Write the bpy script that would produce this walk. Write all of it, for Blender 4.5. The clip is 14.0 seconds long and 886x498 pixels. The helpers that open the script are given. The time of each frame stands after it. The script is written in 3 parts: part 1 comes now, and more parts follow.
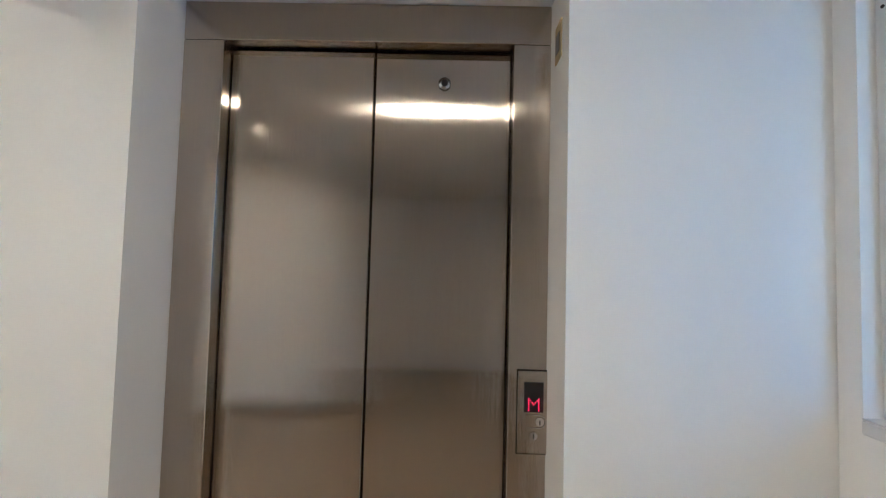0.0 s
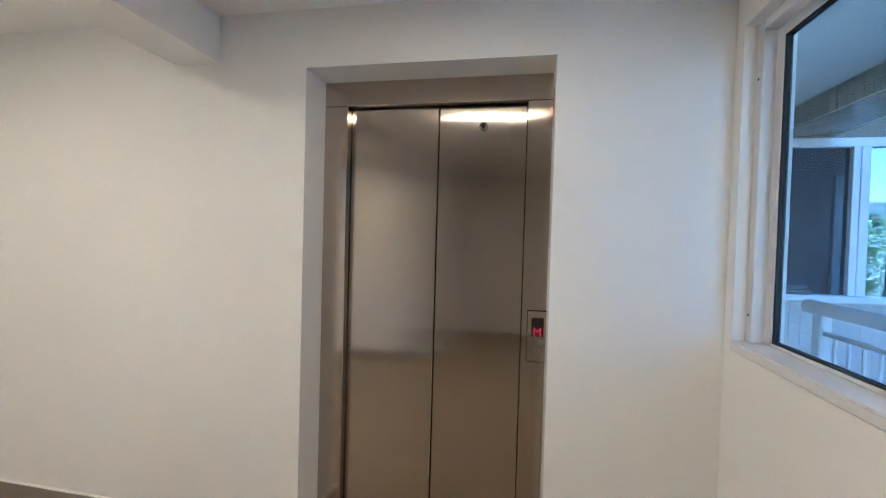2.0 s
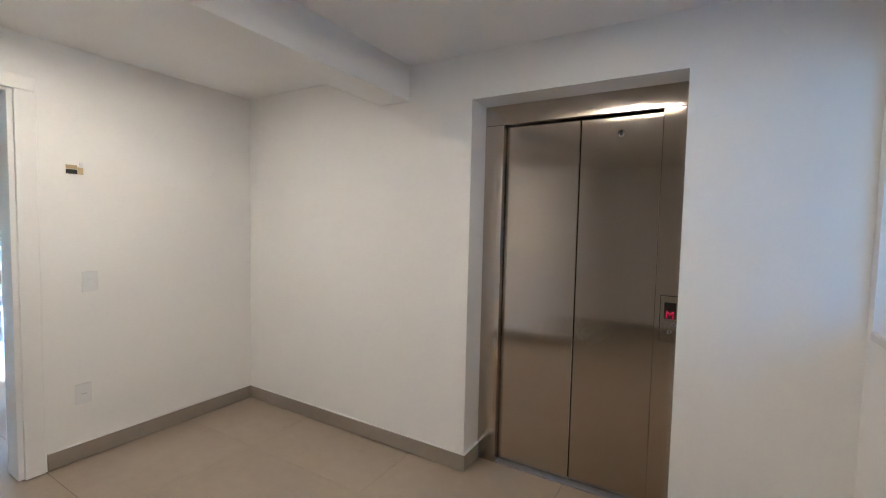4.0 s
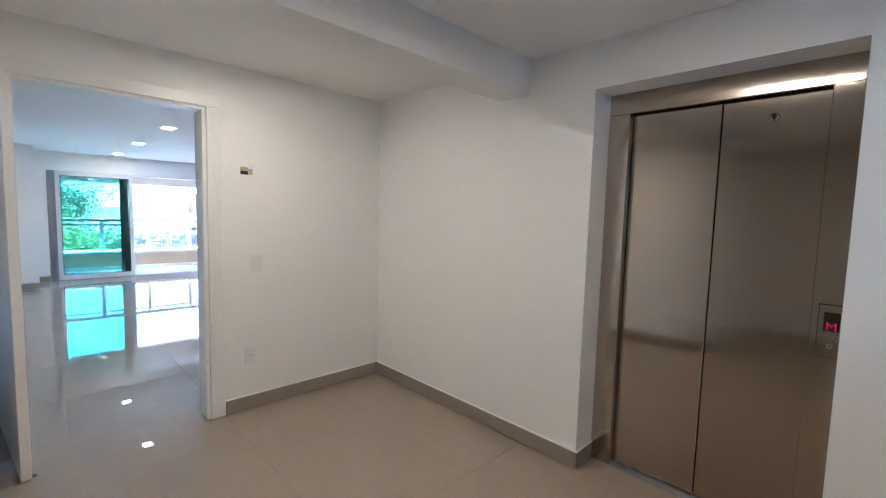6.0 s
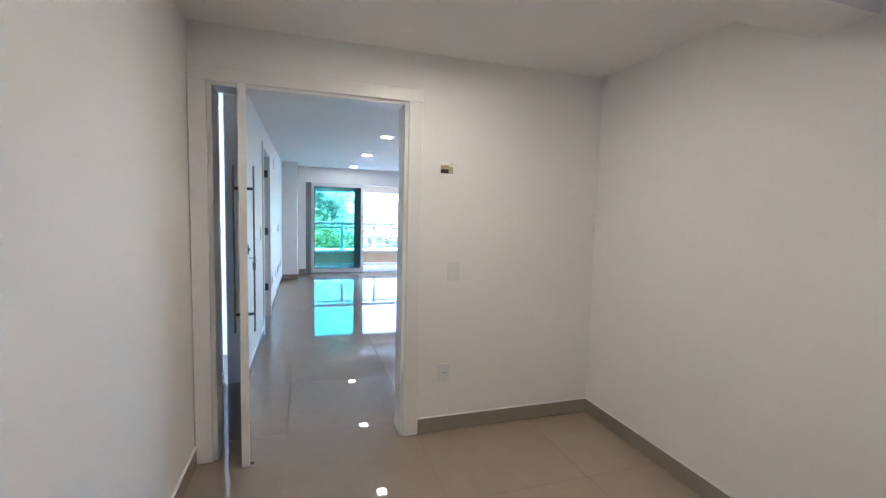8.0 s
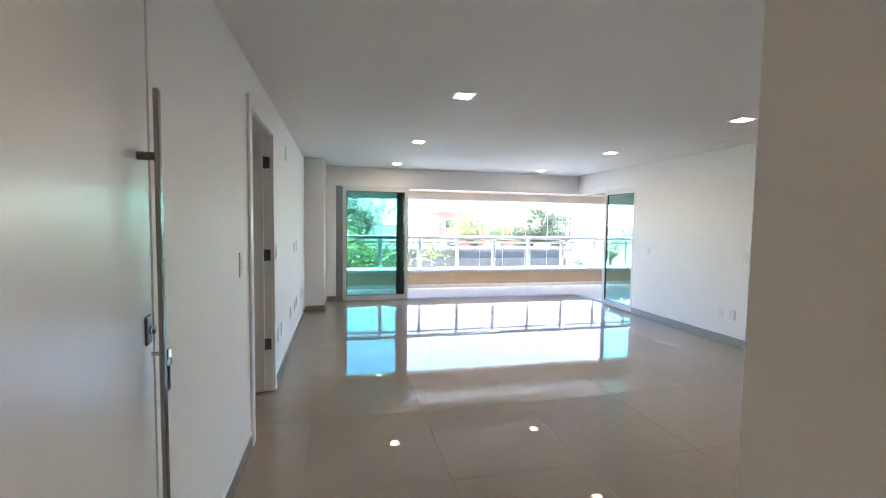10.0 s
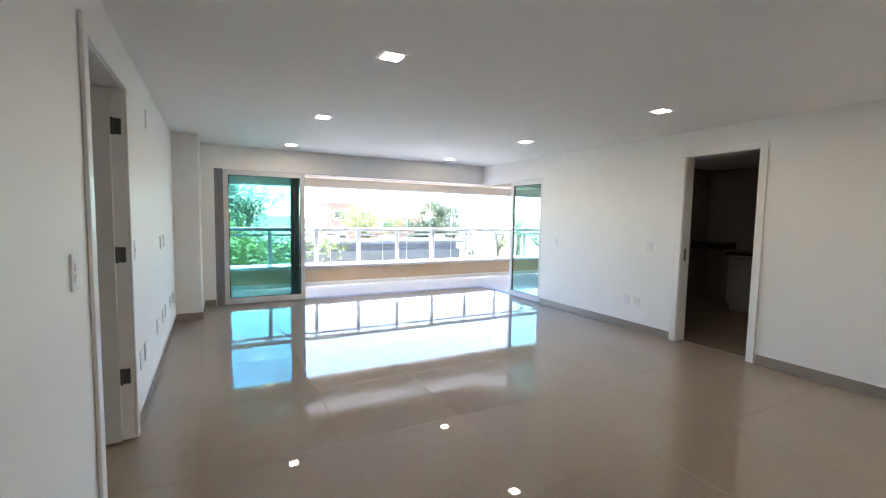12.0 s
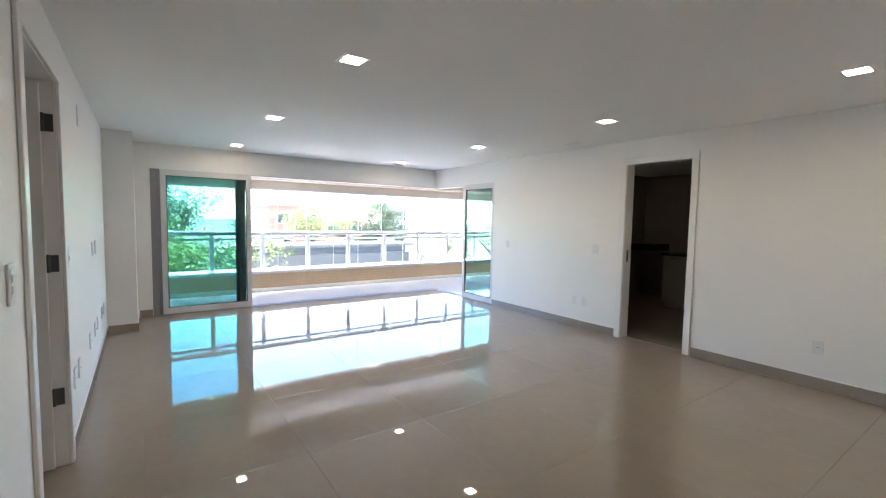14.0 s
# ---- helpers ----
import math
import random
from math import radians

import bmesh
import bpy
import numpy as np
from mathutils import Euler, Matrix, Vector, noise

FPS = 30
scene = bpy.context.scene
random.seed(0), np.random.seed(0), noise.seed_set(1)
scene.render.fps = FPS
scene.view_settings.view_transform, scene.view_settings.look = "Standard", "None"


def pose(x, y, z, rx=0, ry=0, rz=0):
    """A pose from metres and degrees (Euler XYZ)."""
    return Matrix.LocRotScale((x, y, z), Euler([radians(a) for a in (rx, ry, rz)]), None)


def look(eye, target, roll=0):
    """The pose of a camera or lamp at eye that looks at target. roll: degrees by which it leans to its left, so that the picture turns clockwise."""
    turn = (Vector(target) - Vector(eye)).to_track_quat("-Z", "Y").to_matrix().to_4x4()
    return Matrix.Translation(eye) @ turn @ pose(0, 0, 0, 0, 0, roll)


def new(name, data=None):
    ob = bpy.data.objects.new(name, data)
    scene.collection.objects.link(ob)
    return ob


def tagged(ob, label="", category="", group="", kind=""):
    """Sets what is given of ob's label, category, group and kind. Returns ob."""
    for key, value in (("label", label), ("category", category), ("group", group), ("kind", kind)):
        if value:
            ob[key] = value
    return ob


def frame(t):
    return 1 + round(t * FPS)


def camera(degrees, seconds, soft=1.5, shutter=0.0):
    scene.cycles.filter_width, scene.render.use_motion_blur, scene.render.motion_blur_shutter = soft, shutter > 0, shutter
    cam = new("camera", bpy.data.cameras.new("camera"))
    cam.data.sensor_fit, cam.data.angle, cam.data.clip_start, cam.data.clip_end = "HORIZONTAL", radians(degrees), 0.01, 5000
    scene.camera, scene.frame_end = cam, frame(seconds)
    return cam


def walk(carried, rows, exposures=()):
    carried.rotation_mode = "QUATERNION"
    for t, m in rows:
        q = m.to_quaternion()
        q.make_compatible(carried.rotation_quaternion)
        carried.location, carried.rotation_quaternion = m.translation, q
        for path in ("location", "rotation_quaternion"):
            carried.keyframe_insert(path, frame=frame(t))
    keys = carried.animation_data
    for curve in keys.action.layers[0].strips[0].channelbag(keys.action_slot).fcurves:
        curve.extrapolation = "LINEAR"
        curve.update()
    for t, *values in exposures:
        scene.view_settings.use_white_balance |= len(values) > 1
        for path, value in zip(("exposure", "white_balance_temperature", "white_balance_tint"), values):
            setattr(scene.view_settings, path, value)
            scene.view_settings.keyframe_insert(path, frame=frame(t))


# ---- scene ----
cam = camera(91.8, 14.0, soft=1.2)
PATH = [
    (0, (0.168, -0.948, 1.382), (0.134, 1.049, 1.474), 1.5),
    (0.5, (0.225, -1.102, 1.43), (0.053, 0.89, 1.438), 1.4),
    (1, (0.255, -1.277, 1.421), (0.05, 0.712, 1.413), 1.5),
    (1.5, (0.315, -1.436, 1.419), (0.049, 0.546, 1.396), 1.6),
    (2, (0.351, -1.66, 1.41), (-0.035, 0.302, 1.365), 1.6),
    (2.2, (0.423, -1.747, 1.374), (-0.069, 0.191, 1.343), 1.7),
    (4.3, (0.515, -2.117, 1.44), (-0.581, -0.448, 1.315), 1.2),
    (4.5, (0.525, -2.122, 1.443), (-0.627, -0.493, 1.311), 1.2),
    (5, (0.538, -2.143, 1.443), (-0.723, -0.597, 1.3), 1.4),
    (5.5, (0.549, -2.156, 1.443), (-0.802, -0.689, 1.289), 1.6),
    (6, (0.537, -2.159, 1.45), (-0.895, -0.773, 1.283), 1.6),
    (6.5, (0.496, -2.121, 1.445), (-1.054, -0.868, 1.278), 1.5),
    (7, (0.428, -2.017, 1.447), (-1.251, -0.943, 1.281), 1.4),
    (7.5, (0.315, -1.949, 1.44), (-1.476, -1.074, 1.274), 1.4),
    (8, (0.013, -1.903, 1.431), (-1.884, -1.294, 1.263), 1.5),
    (8.2, (-0.178, -1.867, 1.423), (-2.111, -1.381, 1.253), 1.7),
    (10.3, (-2.539, -1.817, 1.407), (-4.479, -1.345, 1.293), 0.7),
    (10.5, (-2.643, -1.863, 1.4), (-4.558, -1.3, 1.283), 0.8),
    (11, (-2.843, -1.9, 1.383), (-4.693, -1.152, 1.245), 0.9),
    (11.5, (-2.898, -1.903, 1.385), (-4.699, -1.046, 1.236), 1.0),
    (12, (-2.914, -1.907, 1.388), (-4.674, -0.969, 1.236), 1.0),
    (12.5, (-2.923, -1.919, 1.393), (-4.644, -0.911, 1.241), 1.0),
    (13, (-2.929, -1.943, 1.409), (-4.62, -0.885, 1.26), 1.0),
    (13.5, (-2.94, -1.978, 1.402), (-4.604, -0.877, 1.262), 1.0),
    (14, (-2.948, -2.0, 1.398), (-4.582, -0.854, 1.263), 1.0),
]
walk(cam, [(t, look(eye, target, roll)) for t, eye, target, roll in PATH],
     exposures=[(0.0, 5.35, 4650, 10), (2.2, 5.38, 4800, 11), (4.5, 5.1, 4750, 13), (7.5, 4.95, 4650, 13), (10.3, 4.4, 5850, 16), (14.0, 4.4, 5850, 16)])


# ---- world and sun ----
SUN_ELEV, SUN_AZ = radians(75), radians(170)      # azimuth of the sun in the x-y plane, from +x
world = bpy.data.worlds.new("world")
scene.world = world
world.use_nodes = True
wn = world.node_tree
sky = wn.nodes.new("ShaderNodeTexSky")
sky.sky_type, sky.sun_disc = "NISHITA", False
sky.sun_elevation, sky.sun_rotation = SUN_ELEV, radians(90) - SUN_AZ
sky.air_density, sky.dust_density, sky.ozone_density = 1.0, 0.0, 1.6
wn.links.new(sky.outputs[0], wn.nodes["Background"].inputs[0])
wn.nodes["Background"].inputs[1].default_value = 0.08
sun = new("sun", bpy.data.lights.new("sun", "SUN"))
sun.data.energy, sun.data.angle, sun.data.color = 4.5, radians(0.5), (1.0, 0.95, 0.87)
sun_dir = Vector((math.cos(SUN_ELEV) * math.cos(SUN_AZ), math.cos(SUN_ELEV) * math.sin(SUN_AZ), math.sin(SUN_ELEV)))
sun.matrix_world = look(tuple(sun_dir * 60), (0, 0, 0))


# ---- materials ----
def material(name, color, rough=0.5, metal=0.0, var=0.06, scale=3.0, fine=60.0, bump=0.0, stretch=(1, 1, 1), spec=0.5,
             coat=0.0, random_var=0.0, rough_var=0.0):
    m = bpy.data.materials.new(name)
    m.use_nodes = True
    n, l = m.node_tree.nodes, m.node_tree.links
    b = n["Principled BSDF"]
    b.inputs["Metallic"].default_value = metal
    b.inputs["Specular IOR Level"].default_value = spec
    b.inputs["Coat Weight"].default_value = coat
    b.inputs["Coat Roughness"].default_value = 0.05
    tc = n.new("ShaderNodeTexCoord")
    mp = n.new("ShaderNodeMapping")
    mp.inputs["Scale"].default_value = stretch
    l.new(tc.outputs["Object"], mp.inputs[0])
    big, small = n.new("ShaderNodeTexNoise"), n.new("ShaderNodeTexNoise")
    big.inputs["Scale"].default_value, small.inputs["Scale"].default_value = scale, fine
    big.inputs["Detail"].default_value, small.inputs["Detail"].default_value = 4, 3
    for t in (big, small):
        l.new(mp.outputs[0], t.inputs["Vector"])
    mix = n.new("ShaderNodeMix")
    mix.data_type = "FLOAT"
    mix.inputs[0].default_value = 0.4
    l.new(big.outputs[0], mix.inputs[2])
    l.new(small.outputs[0], mix.inputs[3])
    rng = n.new("ShaderNodeMapRange")
    rng.inputs[1].default_value, rng.inputs[2].default_value = 0.3, 0.7
    rng.inputs[3].default_value, rng.inputs[4].default_value = 1 - var, 1 + var
    l.new(mix.outputs[0], rng.inputs[0])
    value = rng.outputs[0]
    if random_var:
        oi = n.new("ShaderNodeObjectInfo")
        r2 = n.new("ShaderNodeMapRange")
        r2.inputs[3].default_value, r2.inputs[4].default_value = 1 - random_var, 1 + random_var
        l.new(oi.outputs["Random"], r2.inputs[0])
        mul = n.new("ShaderNodeMath")
        mul.operation = "MULTIPLY"
        l.new(value, mul.inputs[0])
        l.new(r2.outputs[0], mul.inputs[1])
        value = mul.outputs[0]
    hsv = n.new("ShaderNodeHueSaturation")
    hsv.inputs["Color"].default_value = (*color, 1)
    l.new(value, hsv.inputs["Value"])
    l.new(hsv.outputs[0], b.inputs["Base Color"])
    rr = n.new("ShaderNodeMapRange")
    rr.inputs[1].default_value, rr.inputs[2].default_value = 0.3, 0.7
    rr.inputs[3].default_value, rr.inputs[4].default_value = max(0.0, rough - rough_var), rough + rough_var
    l.new(big.outputs[0], rr.inputs[0])
    l.new(rr.outputs[0], b.inputs["Roughness"])
    if bump:
        bp = n.new("ShaderNodeBump")
        bp.inputs["Strength"].default_value, bp.inputs["Distance"].default_value = bump, 0.002
        l.new(mix.outputs[0], bp.inputs["Height"])
        l.new(bp.outputs[0], b.inputs["Normal"])
    return m


def glow(name, color, strength):
    m = bpy.data.materials.new(name)
    m.use_nodes = True
    b = m.node_tree.nodes["Principled BSDF"]
    b.inputs["Base Color"].default_value = (*color, 1)
    b.inputs["Emission Color"].default_value = (*color, 1)
    b.inputs["Emission Strength"].default_value = strength
    return m


def glass(name, tint, gloss=1.0):
    """A thin pane: clear tinted transmission with a Fresnel sheen."""
    m = bpy.data.materials.new(name)
    m.use_nodes = True
    n, l = m.node_tree.nodes, m.node_tree.links
    n.remove(n["Principled BSDF"])
    tr, gl, mx, fr = (n.new("ShaderNodeBsdfTransparent"), n.new("ShaderNodeBsdfGlossy"), n.new("ShaderNodeMixShader"), n.new("ShaderNodeLayerWeight"))
    tr.inputs[0].default_value = (*tint, 1)
    gl.inputs["Roughness"].default_value = 0.0
    fr.inputs["Blend"].default_value = 0.5
    pw, mul = n.new("ShaderNodeMath"), n.new("ShaderNodeMath")
    pw.operation, mul.operation = "POWER", "MULTIPLY_ADD"
    pw.inputs[1].default_value = 5.0
    mul.inputs[1].default_value, mul.inputs[2].default_value = 0.8 * gloss, 0.035 * gloss
    l.new(fr.outputs["Facing"], pw.inputs[0])
    l.new(pw.outputs[0], mul.inputs[0])
    l.new(mul.outputs[0], mx.inputs[0])
    l.new(tr.outputs[0], mx.inputs[1])
    l.new(gl.outputs[0], mx.inputs[2])
    l.new(mx.outputs[0], n["Material Output"].inputs[0])
    return m


WALL = material("wall_paint", (0.85, 0.84, 0.82), 0.6, var=0.015, scale=1.2, fine=180, bump=0.12)
CEIL = material("ceiling_paint", (0.86, 0.855, 0.84), 0.7, var=0.015, scale=1.0, fine=120, bump=0.08)
LACQUER = material("white_lacquer", (0.80, 0.78, 0.75), 0.28, var=0.015, scale=2, fine=90)
TRIM = material("white_trim", (0.82, 0.81, 0.79), 0.35, var=0.015, scale=2, fine=60)
TILE = material("polished_porcelain", (0.345, 0.285, 0.22), 0.012, var=0.06, scale=2.2, fine=14, random_var=0.015, spec=0.6, rough_var=0.006)
GROUT = material("grout", (0.27, 0.225, 0.175), 0.8, var=0.15, fine=90)
BALCONY_TILE = material("pale_porcelain", (0.64, 0.61, 0.57), 0.08, var=0.04, scale=2, fine=14)
SKIRT = material("porcelain_skirting", (0.31, 0.27, 0.225), 0.15, var=0.05, scale=3, fine=30)
STEEL = material("brushed_steel", (0.48, 0.425, 0.36), 0.10, 1.0, var=0.05, scale=4, fine=9, bump=0.14, stretch=(220, 220, 1.2), rough_var=0.02)
sn, sl_ = STEEL.node_tree.nodes, STEEL.node_tree.links
tang = sn.new("ShaderNodeTangent")
tang.direction_type, tang.axis = "RADIAL", "Z"
sn["Principled BSDF"].inputs["Anisotropic"].default_value = 0.96
sl_.new(tang.outputs[0], sn["Principled BSDF"].inputs["Tangent"])
BAR_STEEL = material("satin_bar_steel", (0.30, 0.29, 0.28), 0.22, 1.0, var=0.06, stretch=(60, 60, 1))
CHROME = material("chrome", (0.62, 0.61, 0.60), 0.14, 1.0, var=0.04)
HINGE = material("satin_hinge", (0.12, 0.12, 0.12), 0.35, 1.0, var=0.08)
BLACK = material("black_plastic", (0.012, 0.012, 0.013), 0.3, var=0.1)
RUBBER = material("black_gasket", (0.010, 0.010, 0.010), 0.6, var=0.1)
PLASTIC = material("white_plastic", (0.76, 0.77, 0.78), 0.3, var=0.02)
ALU = material("white_aluminium", (0.70, 0.70, 0.71), 0.35, 0.0, var=0.03)
GREYALU = material("grey_aluminium", (0.26, 0.26, 0.28), 0.35, 0.3, var=0.04)
# black for screws, and painted shade for holes, gaps and recesses
DARKSLOT = material("dark_slot", (0.02, 0.02, 0.02), 0.9, var=0.05)
MOSAIC = material("tan_mosaic", (0.50, 0.36, 0.22), 0.35, var=0.08, fine=40, random_var=0.03)
MOSAIC_GROUT = material("mosaic_grout", (0.55, 0.50, 0.42), 0.8, var=0.1)
GREEN_TILE = material("olive_mosaic", (0.22, 0.20, 0.15), 0.25, var=0.1, random_var=0.15)
PALE_TILE = material("pale_tile", (0.48, 0.46, 0.44), 0.3, var=0.06, random_var=0.08)
BEIGE = material("beige_paint", (0.66, 0.56, 0.45), 0.6, var=0.04, fine=80)
RAIL_WHITE = material("white_rail_paint", (0.88, 0.88, 0.87), 0.4, var=0.02)
GREY_RENDER = material("grey_render", (0.13, 0.13, 0.125), 0.85, var=0.12, scale=0.6, fine=7)
DARK_ALU = material("dark_aluminium", (0.04, 0.045, 0.05), 0.35, 0.3, var=0.05)
SLAB = material("balcony_ceiling", (0.74, 0.74, 0.73), 0.7, var=0.03)
CONCRETE = material("concrete", (0.36, 0.35, 0.33), 0.85, var=0.15, scale=0.8, fine=8)
ASPHALT = material("asphalt", (0.045, 0.045, 0.045), 0.9, var=0.2, scale=0.3, fine=6)
GRASS = material("grass", (0.09, 0.085, 0.06), 0.9, var=0.35, scale=0.15, fine=3)
RED = material("red_render", (0.45, 0.19, 0.14), 0.8, var=0.08, scale=0.5, fine=5)
PALE = material("pale_render", (0.62, 0.58, 0.52), 0.8, var=0.08, scale=0.5, fine=5)
ROOF = material("dark_roof", (0.14, 0.145, 0.16), 0.7, var=0.2, scale=0.6, fine=5)
PANE_DARK = material("far_window", (0.03, 0.04, 0.05), 0.1, var=0.1)
BARK = material("bark", (0.12, 0.085, 0.055), 0.9, var=0.3, scale=3, fine=25, bump=0.5)
LEAF = material("leaf_green", (0.085, 0.15, 0.03), 0.55, var=0.4, scale=0.5, fine=3)
LEAF_DARK = material("leaf_dark", (0.035, 0.065, 0.02), 0.55, var=0.4, scale=0.6, fine=3)
LEAF_LIGHT = material("leaf_light", (0.16, 0.21, 0.05), 0.55, var=0.4, scale=0.5, fine=3)
KITCHEN_TILE = material("kitchen_wall_tile", (0.30, 0.27, 0.22), 0.08, var=0.05, scale=2, random_var=0.03)
GRANITE = material("black_granite", (0.015, 0.015, 0.015), 0.12, var=0.5, scale=30, fine=200)
CABINET = material("cabinet_front", (0.45, 0.45, 0.44), 0.2, var=0.03)
CARPAINT = material("silver_paint", (0.50, 0.51, 0.52), 0.25, 0.3, var=0.03)
CLOTH = material("grey_cloth", (0.10, 0.11, 0.13), 0.9, var=0.2, fine=50)
LABEL_YELLOW = material("yellowed_paper", (0.45, 0.36, 0.20), 0.8, var=0.2, fine=40)
GLASS_GREEN = glass("green_tinted_glass", (0.66, 0.86, 0.85), 1.0)
GLASS_CLEAR = glass("clear_glass", (0.975, 0.985, 0.98), 0.5)
GLASS_WINDOW = glass("window_glass", (0.50, 0.575, 0.625), 0.8)
LAMP_WHITE = glow("lamp_diffuser", (1.0, 0.80, 0.54), 6.5)
LAMP_DIM = glow("dim_lamp_diffuser", (1.0, 0.80, 0.58), 1.2)
LAMP_WARM = glow("warm_lamp_diffuser", (1.0, 0.74, 0.43), 31.0)
LED = glow("red_led", (1.0, 0.01, 0.06), 0.05)


# ---- mesh helpers ----
def add_box(bm, x0, x1, y0, y1, z0, z1):
    v = [bm.verts.new(p) for p in ((x0, y0, z0), (x1, y0, z0), (x1, y1, z0), (x0, y1, z0), (x0, y0, z1), (x1, y0, z1), (x1, y1, z1), (x0, y1, z1))]
    for f in ((3, 2, 1, 0), (4, 5, 6, 7), (0, 1, 5, 4), (1, 2, 6, 5), (2, 3, 7, 6), (3, 0, 4, 7)):
        bm.faces.new([v[i] for i in f])


def block(*boxes, bevel=0.0, seg=1):
    bm = bmesh.new()
    for b in boxes:
        add_box(bm, *b)
    if bevel:
        bmesh.ops.bevel(bm, geom=bm.edges[:], offset=bevel, segments=seg, affect="EDGES", profile=0.6)
    return bm


def quad_x(x, y0, y1, z0, z1):
    """A thin pane across x."""
    bm = bmesh.new()
    bm.faces.new([bm.verts.new(p) for p in ((x, y0, z0), (x, y1, z0), (x, y1, z1), (x, y0, z1))])
    return bm


def rod(a, b, r, r2=None, n=12):
    """A round bar from a to b."""
    bm = bmesh.new()
    add_rod(bm, a, b, r, r2, n)
    return bm


def add_rod(bm, a, b, r, r2=None, n=12):
    a, b = Vector(a), Vector(b)
    d = b - a
    m = Matrix.Translation((a + b) / 2) @ d.to_track_quat("Z", "Y").to_matrix().to_4x4()
    bmesh.ops.create_cone(bm, cap_ends=True, segments=n, radius1=r, radius2=r if r2 is None else r2, depth=d.length, matrix=m)


def mesh_of(name, bm, mat, smooth=False):
    me = bpy.data.meshes.new(name)
    bmesh.ops.recalc_face_normals(bm, faces=bm.faces[:])
    for f in bm.faces:
        f.smooth = smooth
    bm.to_mesh(me)
    bm.free()
    me.materials.append(mat)
    return me


def part(name, bm, mat, parent=None, label="", smooth=False):
    ob = new(name, mesh_of(name, bm, mat, smooth))
    ob.parent = parent
    return tagged(ob, label=label)


def structure(name, bm, mat, label, category):
    return tagged(part(name, bm, mat), label, category, kind="structure")


def thing(name, label, category, at=(0, 0, 0), group=""):
    e = new(name)
    e.location = at
    e.empty_display_size = 0.1
    return tagged(e, label, category, group)


def place(ob, x, y, z, rz=0.0):
    ob.matrix_basis = pose(x, y, z, 0, 0, rz)
    return ob


# ---- plan ----
CHH, CH = 2.385, 2.365                       # ceiling of hall and living room
HALL_W, HALL_WI = -2.574, -2.734  # wall between hall and living room
ELEV = 0.061                     # wall with the lift
EAST = 1.06                      # wall with the hall window
HALL_S = -2.49
NORTH, SOUTH = 2.738, -2.36
FRONT = -10.02                   # line of the sliding doors
PAR = -11.45                     # balcony parapet
GROUND = -3.6

# walls of the hall
structure("wall_lift", block((-2.574, -0.612, ELEV, 0.34, 0, CHH), (0.440, 1.22, ELEV, 0.34, 0, CHH), (-0.612, 0.440, ELEV, 0.34, 2.135, CHH),
                             ), WALL, "warm white painted wall round the lift niche", "wall")
structure("wall_lift_back", block((-0.75, 0.55, 0.36, 0.50, 0, 2.5)), CONCRETE, "concrete shaft wall behind the lift doors", "wall")
WY0, WY1, WZ0, WZ1 = -1.35, 0.0, 1.083, 2.17
structure("wall_east", block((EAST, 1.22, WY1, ELEV - 0.002, 0, CHH), (EAST, 1.22, -4.4, WY0, 0, CHH), (EAST, 1.22, WY0, WY1, 0, WZ0), (EAST, 1.22, WY0, WY1, WZ1, CHH),
                             ), WALL, "warm white painted wall with the hall window", "wall")
for nm, b in (("wall_south_hall", (-2.574, -0.95, -2.65, HALL_S, 0, CHH)), ("wall_return_hall", (-1.11, -0.95, -4.4, -2.652, 0, CHH)), ("wall_end_hall", (-1.26, 1.22, -4.55, -4.4, 0, CHH))):
    structure(nm, block(b), WALL, "warm white painted hall wall", "wall")
DY0, DY1, DH = -2.41, -1.30, 2.10
structure("wall_west_hall", block((HALL_WI, HALL_W, DY1, 2.90, 0, CHH), (HALL_WI, HALL_W, -2.65, DY0, 0, CHH), (HALL_WI, HALL_W, DY0, DY1, DH, CHH)),
          WALL, "warm white painted wall with the apartment entrance", "wall")
structure("ceiling_hall", block((-2.734, 1.22, -4.55, 0.5, CHH, CHH + 0.2)), CEIL, "matt white hall ceiling", "ceiling")
structure("beam", block((-1.265, -1.04, -4.40, ELEV, 2.178, CHH)), CEIL, "white painted ceiling beam", "beam")
# walls of the living room
KX0, KX1 = -5.93, -5.167
structure("wall_north", block((-8.27, KX0, NORTH, NORTH + 0.15, 0, CH), (KX1, HALL_W, NORTH, NORTH + 0.15, 0, CH), (KX0, KX1, NORTH, NORTH + 0.15, DH, CH)),
          WALL, "white painted living room wall with the kitchen doorway", "wall")
LX0, LX1 = -6.03, -5.16
structure("wall_south", block((-9.2, LX0, SOUTH - 0.15, SOUTH, 0, CH), (LX1, -3.75, SOUTH - 0.15, SOUTH, 0, CH), (-3.75, HALL_WI, -2.65, -2.54, 0, CH), (LX0, LX1, SOUTH - 0.15, SOUTH, DH, CH)),
          WALL, "white painted living room wall with a side doorway", "wall")
structure("wall_pier", block((-10.17, -9.2, SOUTH - 0.15, -2.07, 0, CH)), WALL, "white painted pier beside the sliding doors", "wall")
structure("wall_front", block((FRONT - 0.15, FRONT, -2.07, -1.90, 0, CH)), WALL, "white painted strip of wall beside the sliding doors", "wall")
structure("bulkhead", block((FRONT - 0.15, FRONT, -1.90, 2.90, 2.03, CH), (FRONT, -8.27, 2.75, 2.90, 2.03, CH)), CEIL, "white bulkhead above the corner opening", "bulkhead")
structure("ceiling_living", block((-10.17, -2.734, -2.66, 2.90, CH, CH + 0.2)), CEIL, "matt white living room ceiling", "ceiling")
